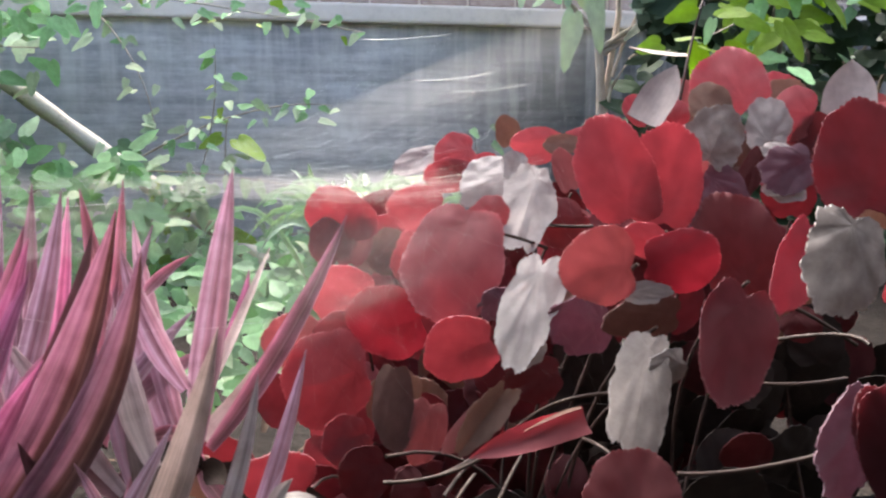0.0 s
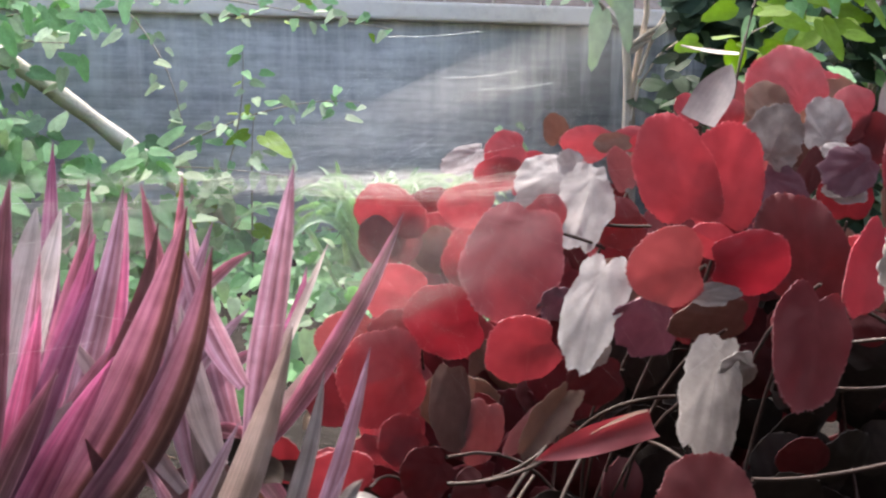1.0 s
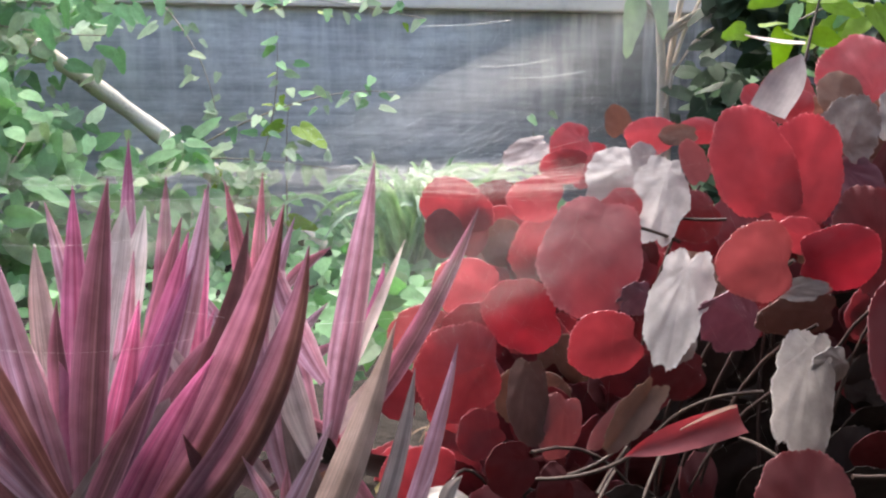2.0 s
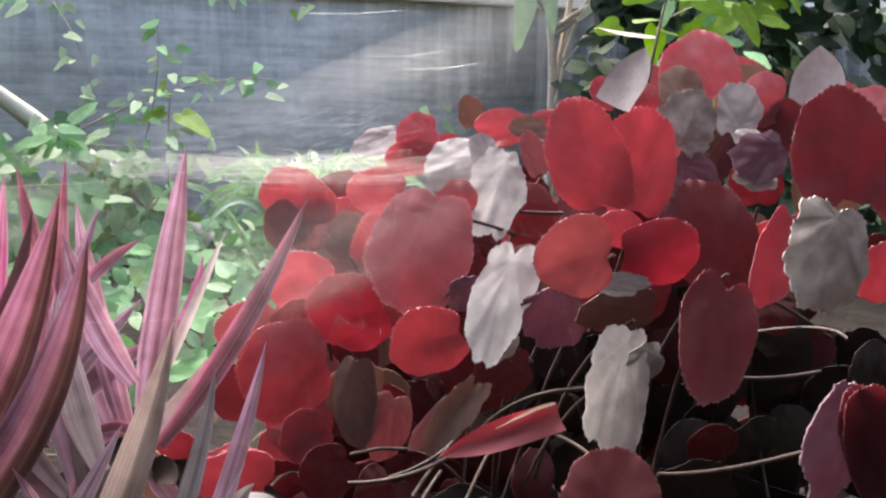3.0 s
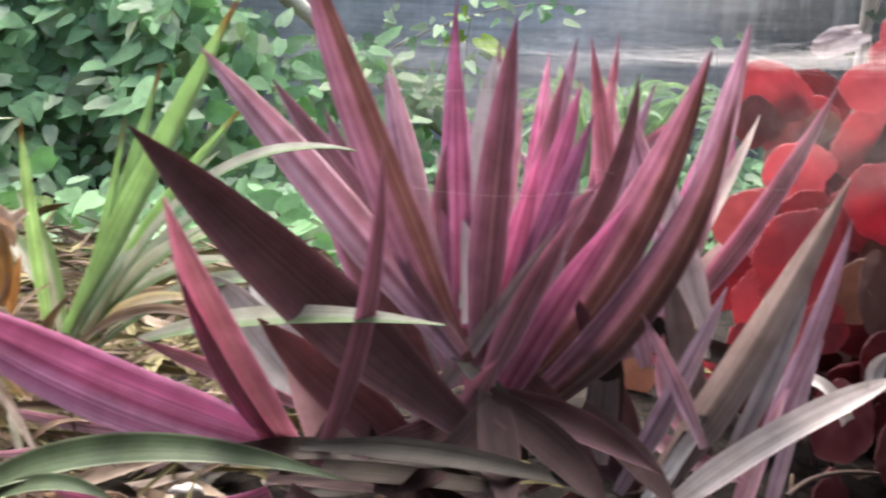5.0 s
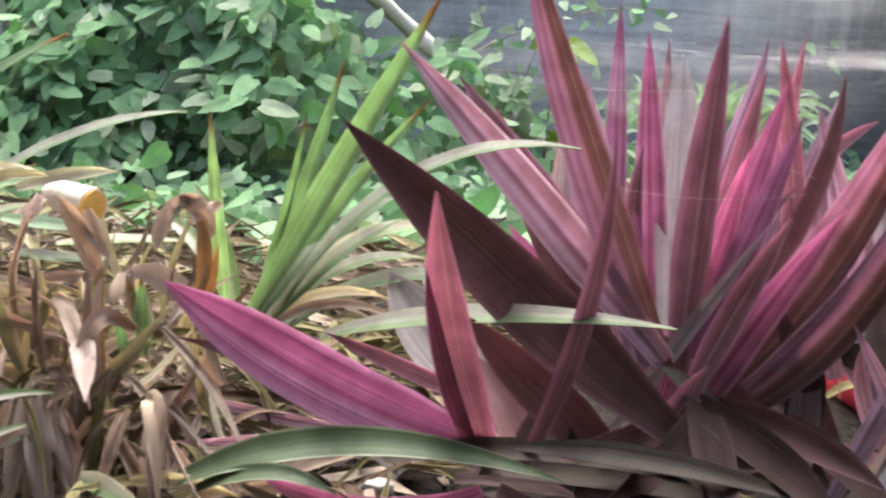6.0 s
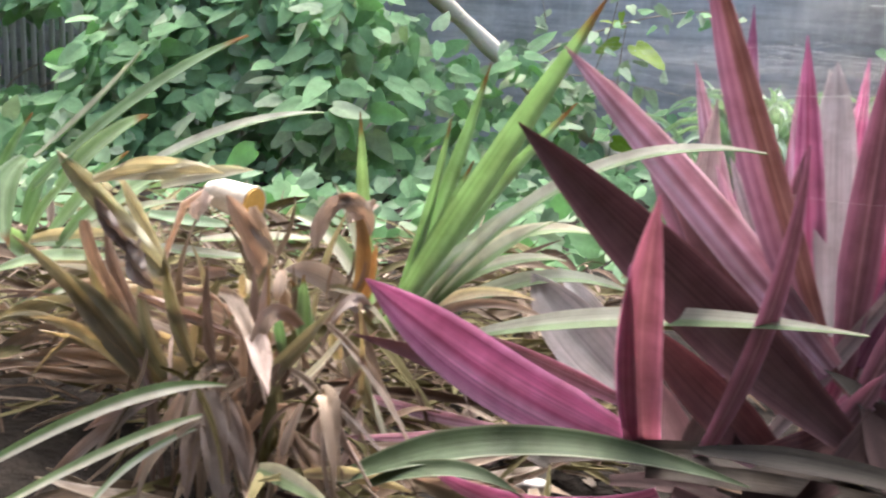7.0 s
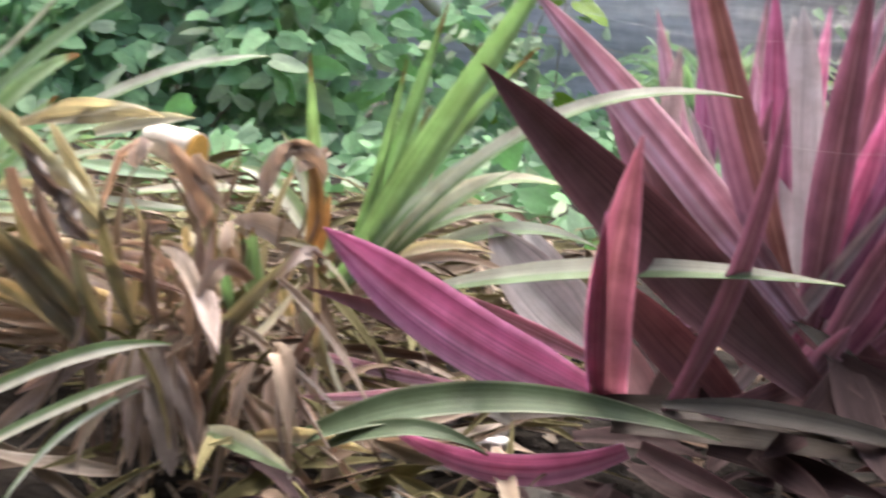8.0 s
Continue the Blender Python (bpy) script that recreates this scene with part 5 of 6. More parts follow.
strap(dead, (-0.752, 0.455, 0.290), (-0.743, 0.460, 0.306), 0.011, CUTPALE, cut=True, ripple=0.3)
strap(dead, (-0.749, 0.420, 0.276), (-0.729, 0.420, 0.203), 0.01, FADING, ripple=0.2)
strap(dead, (-0.724, 0.430, 0.270), (-0.716, 0.425, 0.200), 0.007, RUST, ripple=0.3)
strap(dead, (-0.700, 0.430, 0.223), (-0.769, 0.420, 0.244), 0.008, RUST, ripple=0.4)
strap(dead, (-0.848, 0.400, 0.277), (-0.754, 0.410, 0.186), 0.0111, FADING, sag=0.008)
strap(dead, (-0.816, 0.400, 0.263), (-0.754, 0.410, 0.186), 0.0134, FADING, sag=0.005, ripple=0.15)
strap(dead, (-0.809, 0.420, 0.276), (-0.751, 0.415, 0.189), 0.0110, FADING, aside=-0.004)
strap(dead, (-0.826, 0.390, 0.229), (-0.755, 0.410, 0.186), 0.0102, FADING, sag=0.01)
strap(dead, (-0.801, 0.430, 0.285), (-0.746, 0.420, 0.196), 0.0118, RUST, ripple=0.25)
strap(dead, (-0.774, 0.430, 0.256), (-0.742, 0.420, 0.189), 0.0101, FADING, aside=-0.003)
strap(dead, (-0.732, 0.430, 0.232), (-0.738, 0.420, 0.186), 0.0083, FADING)
strap(dead, (-0.644, 0.450, 0.249), (-0.695, 0.430, 0.186), 0.0087, FADING, sag=-0.003)
strap(dead, (-0.654, 0.440, 0.230), (-0.703, 0.430, 0.177), 0.0072, FADING, sag=-0.002)
strap(dead, (-0.704, 0.450, 0.266), (-0.692, 0.430, 0.190), 0.0081, RUST, aside=0.002)
strap(dead, (-0.707, 0.440, 0.248), (-0.699, 0.430, 0.189), 0.0057, DRY)
strap(dead, (-0.730, 0.460, 0.307), (-0.699, 0.455, 0.257), 0.0140, DRY, ripple=0.2, blunt=2)
strap(dead, (-0.700, 0.370, 0.140), (-0.711, 0.400, 0.197), 0.0125, RUST, ripple=0.2)
strap(dead, (-0.674, 0.370, 0.141), (-0.702, 0.400, 0.199), 0.0162, RUST, ripple=0.2, blunt=2)
strap(dead, (-0.779, 0.380, 0.166), (-0.732, 0.400, 0.194), 0.0115, RUST, sag=0.004, ripple=0.2)
strap(dead, (-0.737, 0.370, 0.142), (-0.723, 0.400, 0.192), 0.0104, DRY, ripple=0.2)
strap(dead, (-0.665, 0.380, 0.152), (-0.695, 0.405, 0.193), 0.0108, RUST, ripple=0.2)
strap(dead, (-0.801, 0.360, 0.126), (-0.753, 0.400, 0.179), 0.0084, RUST, sag=0.006)
strap(dead, (-0.691, 0.410, 0.178), (-0.656, 0.420, 0.184), 0.0094, DRY, sag=-0.003, blunt=4, face=(0, -1, 0.3))
strap(dead, (-0.923, 0.460, 0.173), (-0.817, 0.460, 0.195), 0.0069, DRY, sag=0.004)
strap(dead, (-0.919, 0.450, 0.163), (-0.822, 0.460, 0.178), 0.0079, DRY, sag=0.003)
strap(dead, (-0.925, 0.450, 0.150), (-0.823, 0.455, 0.169), 0.0070, STRAW, sag=0.004)
strap(dead, (-0.693, 0.470, 0.196), (-0.698, 0.470, 0.227), 0.0077, GREEN)
strap(dead, (-0.686, 0.470, 0.263), (-0.676, 0.460, 0.225), 0.0049, STRAW)
dead_rnd = random.Random(5)
for _ in range(26):
    foot = Vector((dead_rnd.uniform(-0.78, -0.63), dead_rnd.uniform(0.40, 0.52), dead_rnd.uniform(0.19, 0.25)))
    swing = dead_rnd.uniform(0, 6.28)
    reach = dead_rnd.uniform(0.03, 0.11)
    end = foot + Vector((math.cos(swing) * reach, -abs(math.sin(swing)) * reach * 0.6, dead_rnd.uniform(-0.11, -0.02)))
    strap(dead, end, foot, dead_rnd.uniform(0.005, 0.014), dead_rnd.choice([DRY, RUST, STRAW, FADING, OLDLEAF]), sag=dead_rnd.uniform(0.0, 0.03), ripple=0.25, twist=dead_rnd.uniform(-120, 120), n=9)
for _ in range(60):
    foot = Vector((dead_rnd.uniform(-0.76, -0.62), dead_rnd.uniform(0.405, 0.45), dead_rnd.uniform(0.18, 0.215)))
    end = Vector((foot.x + dead_rnd.gauss(0.01, 0.045), foot.y - dead_rnd.uniform(0.01, 0.05), dead_rnd.uniform(0.115, 0.165)))
    strap(dead, end, foot, dead_rnd.choice([0.003, 0.004, 0.006, 0.009]), dead_rnd.choice([RUST, DRY, OLDSTRAW, OLDSTRAW, OLDLEAF]), sag=dead_rnd.uniform(0.0, 0.015), ripple=0.25, twist=dead_rnd.uniform(-70, 70), n=9)
for _ in range(60):
    foot = Vector((dead_rnd.uniform(-0.86, -0.68), dead_rnd.uniform(0.43, 0.55), dead_rnd.uniform(0.16, 0.23)))
    end = foot + Vector((-dead_rnd.uniform(0.05, 0.14), dead_rnd.uniform(-0.05, 0.02), dead_rnd.uniform(-0.04, 0.02)))
    strap(dead, end, foot, dead_rnd.choice([0.003, 0.005, 0.008, 0.011]), dead_rnd.choice([DRY, FADING, RUST, STRAW, FADING]), sag=dead_rnd.uniform(0.0, 0.02), ripple=0.25, twist=dead_rnd.uniform(-60, 60), n=9)
for _ in range(22):
    foot = Vector((dead_rnd.uniform(-0.80, -0.62), dead_rnd.uniform(0.42, 0.55), dead_rnd.uniform(0.16, 0.22)))
    end = foot + Vector((dead_rnd.uniform(-0.05, 0.05), dead_rnd.uniform(-0.03, 0.03), dead_rnd.uniform(0.04, 0.10)))
    strap(dead, end, foot, dead_rnd.uniform(0.004, 0.01), dead_rnd.choice([FADING, STRAW, FADING, DRY]), sag=0.0, aside=dead_rnd.uniform(-0.015, 0.015), twist=dead_rnd.uniform(-60, 60), n=8)


def joined(name, pieces, mats, label, category, kind="stuff"):
    """Many small pieces as one mesh; each piece is (verts, faces, uvs, material number)."""
    verts, faces, uvs, picks = [], [], [], []
    for v, f, u, k in pieces:
        o = len(verts)
        verts += v
        uvs += u
        faces += [tuple(i + o for i in q) for q in f]
        picks += [k] * len(f)
    return tagged(put(name, mesh_of(name, verts, faces, uvs, mats, True, picks)), label, category, kind=kind)


def litter():
    rnd = random.Random(11)
    pieces = []
    for _ in range(620):
        x, y = rnd.uniform(-1.0, 0.45), rnd.uniform(0.3, 1.1)
        if (x > -0.5 and rnd.random() < 0.85) or (x < -0.74 and y < 0.44):
            continue
        z = ground_height(x, y) + rnd.uniform(0.0, 0.05 if x < -0.45 else 0.015)
        a = rnd.uniform(0, 6.28)
        r = rnd.uniform(0.02, 0.07)
        p, q = Vector((x, y, z)), Vector((x + math.cos(a) * r, y + math.sin(a) * r, z + rnd.uniform(-0.01, 0.02)))
        w = rnd.choice([0.002, 0.003, 0.008, 0.012])
        v, f, u = strap_data(p, (p + q) / 2 + Vector((0, 0, 0.008)), q, w, face=(0.2, -0.5, 1), n=5, twist=rnd.uniform(-60, 60), seed=_)
        pieces.append((v, f, u, rnd.choice([0, 0, 1, 1, 2])))
    joined("leaf_litter", pieces, [OLDSTRAW, OLDSTRAW, OLDLEAF], "dry brown straw and leaf litter over the bed", "litter")


litter()


def fallen_leaves():
    """Old purple and brown leaves lying flat under the rosettes, coloured dark for the shade there."""
    rnd = random.Random(14)
    pieces = []
    for n in range(260):
        x, y = rnd.uniform(-0.62, 0.02), rnd.uniform(0.24, 0.56)
        z = ground_height(x, y) + rnd.uniform(0.002, 0.03)
        a, r = rnd.uniform(0, 6.28), rnd.uniform(0.03, 0.09)
        p, q = Vector((x, y, z)), Vector((x + math.cos(a) * r, y + math.sin(a) * r * 0.7, z + rnd.uniform(-0.008, 0.012)))
        v, f, u = strap_data(p, (p + q) / 2 + Vector((0, 0, rnd.uniform(0.0, 0.01))), q, rnd.choice([0.004, 0.008, 0.012, 0.016]), face=(0.1, -0.5, 1), n=6, twist=rnd.uniform(-50, 50), ripple=0.2, seed=n)
        pieces.append((v, f, u, rnd.choice([0, 0, 0, 1, 1, 2])))
    joined("fallen_leaves", pieces, [SHADED, OLIVE, OLDSTRAW], "dark fallen strap leaves on the soil under the rosettes", "litter")


fallen_leaves()


def pebbles():
    rnd = random.Random(3)
    bm = bmesh.new()
    bmesh.ops.create_icosphere(bm, subdivisions=3, radius=1)
    for v in bm.verts:
        v.co *= 1 + 0.22 * noise.noise(v.co * 1.3) + 0.05 * noise.noise(v.co * 5)
    me = bpy.data.meshes.new("pebble")
    bm.to_mesh(me)
    bm.free()
    me.materials.append(PEBBLE)
    for poly in me.polygons:
        poly.use_smooth = True
    for x, y, z, s in ((-0.518, 0.478, 0.137, 0.014), (-0.556, 0.415, 0.127, 0.008), (-0.465, 0.435, 0.127, 0.009), (-0.45, 0.385, 0.125, 0.008), (-0.29, 0.485, 0.126, 0.007)):
        ob = put("pebble", me, None, Matrix.Translation((x, y, z)) @ Euler((rnd.random(), rnd.random(), rnd.random() * 6)).to_matrix().to_4x4() @ Matrix.Diagonal((s, s * 0.75, s * 0.5, 1)))
        tagged(ob, "smooth pale pebble on the dark soil", "pebble", "pebbles in the bed")


pebbles()

# ---- creeper, sprigs, tree ----


def vine_meshes(mats, length, width):
    """Ready leaves of several shapes in each of the given materials."""
    made = []
    for mat in mats:
        for s in range(3):
            made.append(mesh_of("leaf", *round_leaf_data(length, width, 0.03, 0.03, 40 + s, fold=0.14, rings=3, segments=24, heart=0.26, point=0.85, ridge=0.0), [mat]))
    return made


def vine_place(rnd, at, droop=0.35):
    """A leaf that faces light and lens, its point hanging down and outward."""
    face = Vector((rnd.gauss(0.1, 0.4), -1 + rnd.gauss(0, 0.3), 0.75 + rnd.gauss(0, 0.4))).normalized()
    down = Vector((rnd.gauss(0, 0.6), rnd.gauss(-0.2, 0.3), -droop + rnd.gauss(0, 0.3))).normalized()
    y = (down - face * down.dot(face)).normalized()
    return leaf_frame(at, at + y, face)


def creeper_bush():
    rnd = random.Random(21)
    bush = thing("creeper_bush", (-1.9, 2.5, 0.0), "dense green creeper with heart-shaped leaves over the fence", "bush")
    near, rest = vine_meshes([VINE, VINE, VINE, VINE_LIGHT], 0.075, 0.052), []
    count = 0
    origin = bush.matrix_basis.translation
    for n in range(7000):
        x = rnd.uniform(-3.5, -0.85)
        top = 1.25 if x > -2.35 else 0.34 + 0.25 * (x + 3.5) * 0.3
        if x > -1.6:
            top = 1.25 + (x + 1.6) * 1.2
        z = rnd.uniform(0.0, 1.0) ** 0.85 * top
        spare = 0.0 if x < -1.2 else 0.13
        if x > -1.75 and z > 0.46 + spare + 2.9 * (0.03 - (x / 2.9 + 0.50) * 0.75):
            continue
        if x < -2.08:
            z = z * 0.5 if n % 3 else rnd.uniform(0.5, 0.85)
        skin = 2.0 + 0.75 * z + 0.16 * noise.noise((x * 2.4, z * 3.0, 2.0)) + 0.1 * noise.noise((x * 6, z * 6.5, 5.0)) + max(0.0, x + 1.5) * 1.3
        deep = abs(rnd.gauss(0, 0.16))
        hollow = math.exp(-(((x + 1.62) / 0.2) ** 2) - ((z - 0.06) / 0.09) ** 2)
        at = Vector((x, skin + deep + 0.5 * hollow, z + 0.02))
        m = Matrix.Translation(-origin) @ vine_place(rnd, at)
        size = rnd.uniform(0.65, 1.25)
        m = m @ Matrix.Diagonal((size, size, size, 1))
        if deep < 0.09 and count < 300 and -2.9 < x and z < 0.95:
            put("leaf", rnd.choice(near), bush, m)
            count += 1
        else:
            v, f, u = round_leaf_data(0.075, 0.052, 0.03, 0.03, n % 7, fold=0.12, ridge=0.0, rings=2, segments=12, heart=0.24, point=0.85)
            # Leaves deep inside take the darker green: inner shade put into colour.
            rest.append(([m @ Vector(p) for p in v], f, u, 2 if deep > 0.2 else (1 if rnd.random() < 0.14 else 0)))
    for n in range(420):
        m = Matrix.Translation(-origin) @ vine_place(rnd, Vector((rnd.uniform(-3.7, -2.0), rnd.uniform(3.1, 3.4), rnd.uniform(0.05, 0.8))))
        v, f, u = round_leaf_data(0.09, 0.064, 0.03, 0.03, n % 7, fold=0.12, ridge=0.0, rings=2, segments=12, heart=0.2, point=0.8)
        rest.append(([m @ Vector(p) for p in v], f, u, 2))
    verts, faces, uvs, picks = [], [], [], []
    for v, f, u, k in rest:
        o = len(verts)
        verts += v
        uvs += u
        faces += [tuple(i + o for i in q) for q in f]
        picks += [k] * len(f)
    tagged(put("foliage", mesh_of("foliage", verts, faces, uvs, [VINE, VINE_LIGHT, VINE_DEEP], True, picks), bush), kind="stuff")
    for _ in range(34):
        x = rnd.uniform(-3.3, -1.2)
        y = 2.35 + rnd.uniform(0, 0.4)
        h = rnd.uniform(0.3, 0.9) if -2.35 < x < -1.8 else rnd.uniform(0.15, 0.3)
        b = Vector((x + rnd.uniform(-0.25, 0.25), y + 0.2 + h * 0.3, h))
        stalk_between(bush, (x, y, 0.0), ((x + b.x) / 2 + rnd.uniform(-0.1, 0.1), y + 0.1, h * 0.55), b, 0.008, 0.003, BARK, "stem", 7, 6)


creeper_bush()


def sprig(a, m, b, leaves, size, mats, label, seed, thick=0.004, spread=0.04):
    """A creeper shoot: a thin stem with leaves on short stalks along it."""
    rnd = random.Random(seed)
    shoot = thing("creeper_shoot", a, label, "plant", "creeper shoots")
    stalk_between(shoot, a, m, b, thick, thick * 0.4, BARK, "stem", 10, 6)
    shapes = vine_meshes(mats, size, size * 0.7)
    for i in range(leaves):
        t = (i + rnd.random()) / leaves
        at = bend(Vector(a), Vector(m), Vector(b), t) + Vector((rnd.gauss(0, spread), rnd.gauss(0, spread * 0.6), rnd.gauss(0, spread)))
        s = rnd.uniform(0.6, 1.2)
        put("leaf", rnd.choice(shapes), shoot, Matrix.Translation(-Vector(a)) @ vine_place(rnd, at) @ Matrix.Diagonal((s, s, s, 1)))
    return shoot


MIXED, PALE, LIME = [VINE, VINE_LIGHT], [VINE_LIGHT, VINE_LIGHT, VINE], [VINE_LIME, VINE]
sprig((-1.25, 3.1, 0.36), (-0.8, 3.03, 0.56), (-0.44, 3.05, 0.60), 34, 0.042, PALE, "pale green creeper shoot reaching across the wall", 1, spread=0.022)
sprig((-1.0, 3.1, 0.2), (-0.86, 3.0, 0.5), (-0.83, 2.98, 0.80), 22, 0.045, PALE + LIME, "upright creeper shoot with a few lime leaves", 2, spread=0.03)
sprig((-1.35, 3.3, 0.95), (-1.18, 3.2, 0.75), (-1.1, 3.15, 0.52), 16, 0.05, [VINE, VINE_LIGHT, VINE_LIGHT], "hanging creeper shoot in front of the wall", 3, spread=0.04)
sprig((-1.5, 3.3, 1.05), (-0.95, 3.1, 0.96), (-0.33, 3.0, 0.84), 60, 0.042, PALE + LIME, "long pale creeper shoot along the top of the wall", 4, spread=0.035)
sprig((-2.0, 3.1, 0.95), (-1.75, 3.05, 0.98), (-1.3, 3.0, 1.0), 46, 0.075, MIXED, "leafy creeper shoot at the wall top", 5, spread=0.1)
sprig((-1.9, 2.95, 0.85), (-1.6, 2.9, 0.8), (-1.36, 2.85, 0.78), 50, 0.075, MIXED, "leafy creeper shoot at the end of the wall", 15, spread=0.085)
sprig((-1.5, 3.0, 0.3), (-1.1, 2.9, 0.38), (-0.6, 3.0, 0.33), 50, 0.05, PALE, "creeper spreading along the foot of the wall", 6, spread=0.05)
sprig((-1.2, 3.0, 0.05), (-1.08, 3.0, 0.2), (-0.96, 3.0, 0.25), 34, 0.05, [VINE_LIGHT, VINE_LIME, VINE_LIGHT], "small bright creeper shoot beside the pole", 7, spread=0.045)
sprig((-0.9, 3.6, 0.05), (-0.5, 3.5, 0.12), (0.0, 3.4, 0.06), 50, 0.06, PALE, "low pale creeper at the foot of the wall", 9, spread=0.07)
sprig((0.1, 3.7, 0.0), (0.08, 3.6, 0.25), (0.05, 3.5, 0.5), 22, 0.05, PALE, "small pale plant at the foot of the wall", 10, spread=0.06)
sprig((-2.1, 3.3, 0.75), (-1.8, 3.2, 0.9), (-1.5, 3.12, 0.9), 110, 0.06, [VINE, VINE, VINE_LIGHT], "dense creeper shoot at the corner of the wall", 31, spread=0.075)
sprig((-2.0, 3.25, 0.4), (-1.85, 3.2, 0.5), (-1.7, 3.15, 0.45), 80, 0.06, [VINE, VINE, VINE_LIGHT], "dense creeper shoot at the corner of the wall", 32, spread=0.09)
lime = sprig((-0.82, 3.02, 0.0), (-0.81, 3.0, 0.42), (-0.795, 3.0, 0.55), 3, 0.1, [VINE_LIME], "creeper shoot with one large lime leaf", 12, spread=0.01)


def ground_cover():
    rnd = random.Random(61)
    pieces = []
    for n in range(5600):
        x, y = rnd.uniform(-4.3, 0.9), 1.0 + 2.9 * rnd.random() ** 0.8
        if (x > -0.4 and y < 1.55) or noise.noise((x * 1.7, y * 1.7, 6.0)) * 0.7 + x > 0.25 or noise.noise((x * 1.3, y * 2.0, 2.0)) * 0.5 + y < 1.05:
            continue
        z = ground_height(x, y) + abs(rnd.gauss(0, 0.05)) + 0.01
        m = vine_place(rnd, Vector((x, y, z)), 0.2)
        s = rnd.uniform(0.5, 1.1)
        m = m @ Matrix.Diagonal((s, s, s, 1))
        v, f, u = round_leaf_data(0.06, 0.046, 0.03, 0.03, n % 7, fold=0.12, ridge=0.0, rings=2, segments=10, heart=0.24, point=0.85)
        pieces.append(([m @ Vector(p) for p in v], f, u, rnd.choice([0, 0, 0, 0, 1, 2, 2])))
    joined("ground_cover", pieces, [VINE, VINE_LIGHT, VINE_DEEP], "low green leaves covering the ground to the wall", "ground cover")


ground_cover()


def thatch():
    """The thick tangle of dry leaves under and behind the withered clump."""
    rnd = random.Random(62)
    pieces = []
    for n in range(3600):
        x, y = rnd.uniform(-1.3, -0.48), rnd.uniform(0.2, 1.1)
        if noise.noise((x * 5, y * 5, 9.0)) * 0.12 + abs(y - 0.62) > 0.34 or noise.noise((x * 5, y * 4, 3.0)) * 0.2 + abs(x + 0.8) > 0.34:
            continue
        if y < 0.45 and x < -0.72:
            continue
        z = ground_height(x, y) + rnd.uniform(0.0, 0.08 if y > 0.42 else 0.03) * (1 if x < -0.6 else 0.5)
        a = rnd.gauss(0.0, 0.8) + (math.pi if rnd.random() < 0.5 else 0)
        r = rnd.uniform(0.03, 0.11)
        p = Vector((x, y, z))
        q = p + Vector((math.cos(a) * r, math.sin(a) * r, rnd.uniform(-0.03, 0.035)))
        v, f, u = strap_data(p, (p + q) / 2 + Vector((0, 0, rnd.uniform(-0.004, 0.008))), q, rnd.choice([0.002, 0.002, 0.003, 0.004, 0.007, 0.011]), face=(0.1, -0.8, 0.8), n=6, twist=rnd.uniform(-90, 90), ripple=0.2, seed=n)
        pieces.append((v, f, u, rnd.choice([0, 0, 0, 1, 2, 2, 2, 2, 3])))
    joined("dry_thatch", pieces, [OLDSTRAW, STRAW, OLDLEAF, DRY], "tangled thatch of dry brown and faded leaves", "litter")


thatch()


def pole():
    ob = thing("leaning_pole", (-0.79, 3.3, 0.02), "pale bark-stripped pole leaning into the creeper", "pole")
    a, b = Vector((0.03, 0.012, 0.0)), Vector((-0.87, -0.35, 0.745))
    points = [a.lerp(b, i / 20) + Vector((0, 0, 0.006 * math.sin(i * 0.5))) for i in range(21)]
    put("shaft", mesh_of("shaft", *tube_data(points, [0.038 + 0.003 * math.sin(i * 1.7) - 0.0005 * i for i in range(21)], 14), [PALEBARK]), ob)


pole()


def grass_clump():
    rnd = random.Random(8)
    clump = thing("grass_clump", (-0.32, 2.7, 0.0), "pale green arching grass-leaved clump at the wall", "plant")
    for i in range(110):
        a = rnd.uniform(0, 6.28)
        r = rnd.uniform(0.05, 0.36)
        foot = Vector((-0.32 + rnd.gauss(0, 0.06), 2.7 + rnd.gauss(0, 0.05), 0.0))
        end = foot + Vector((math.cos(a) * r, math.sin(a) * r * 0.7, rnd.uniform(0.26, 0.46) - r * 0.4))
        strap(clump, end, foot, rnd.uniform(0.018, 0.028), FARGRASS, sag=0.05 + r * 0.35, n=8, twist=rnd.uniform(-40, 40))


grass_clump()


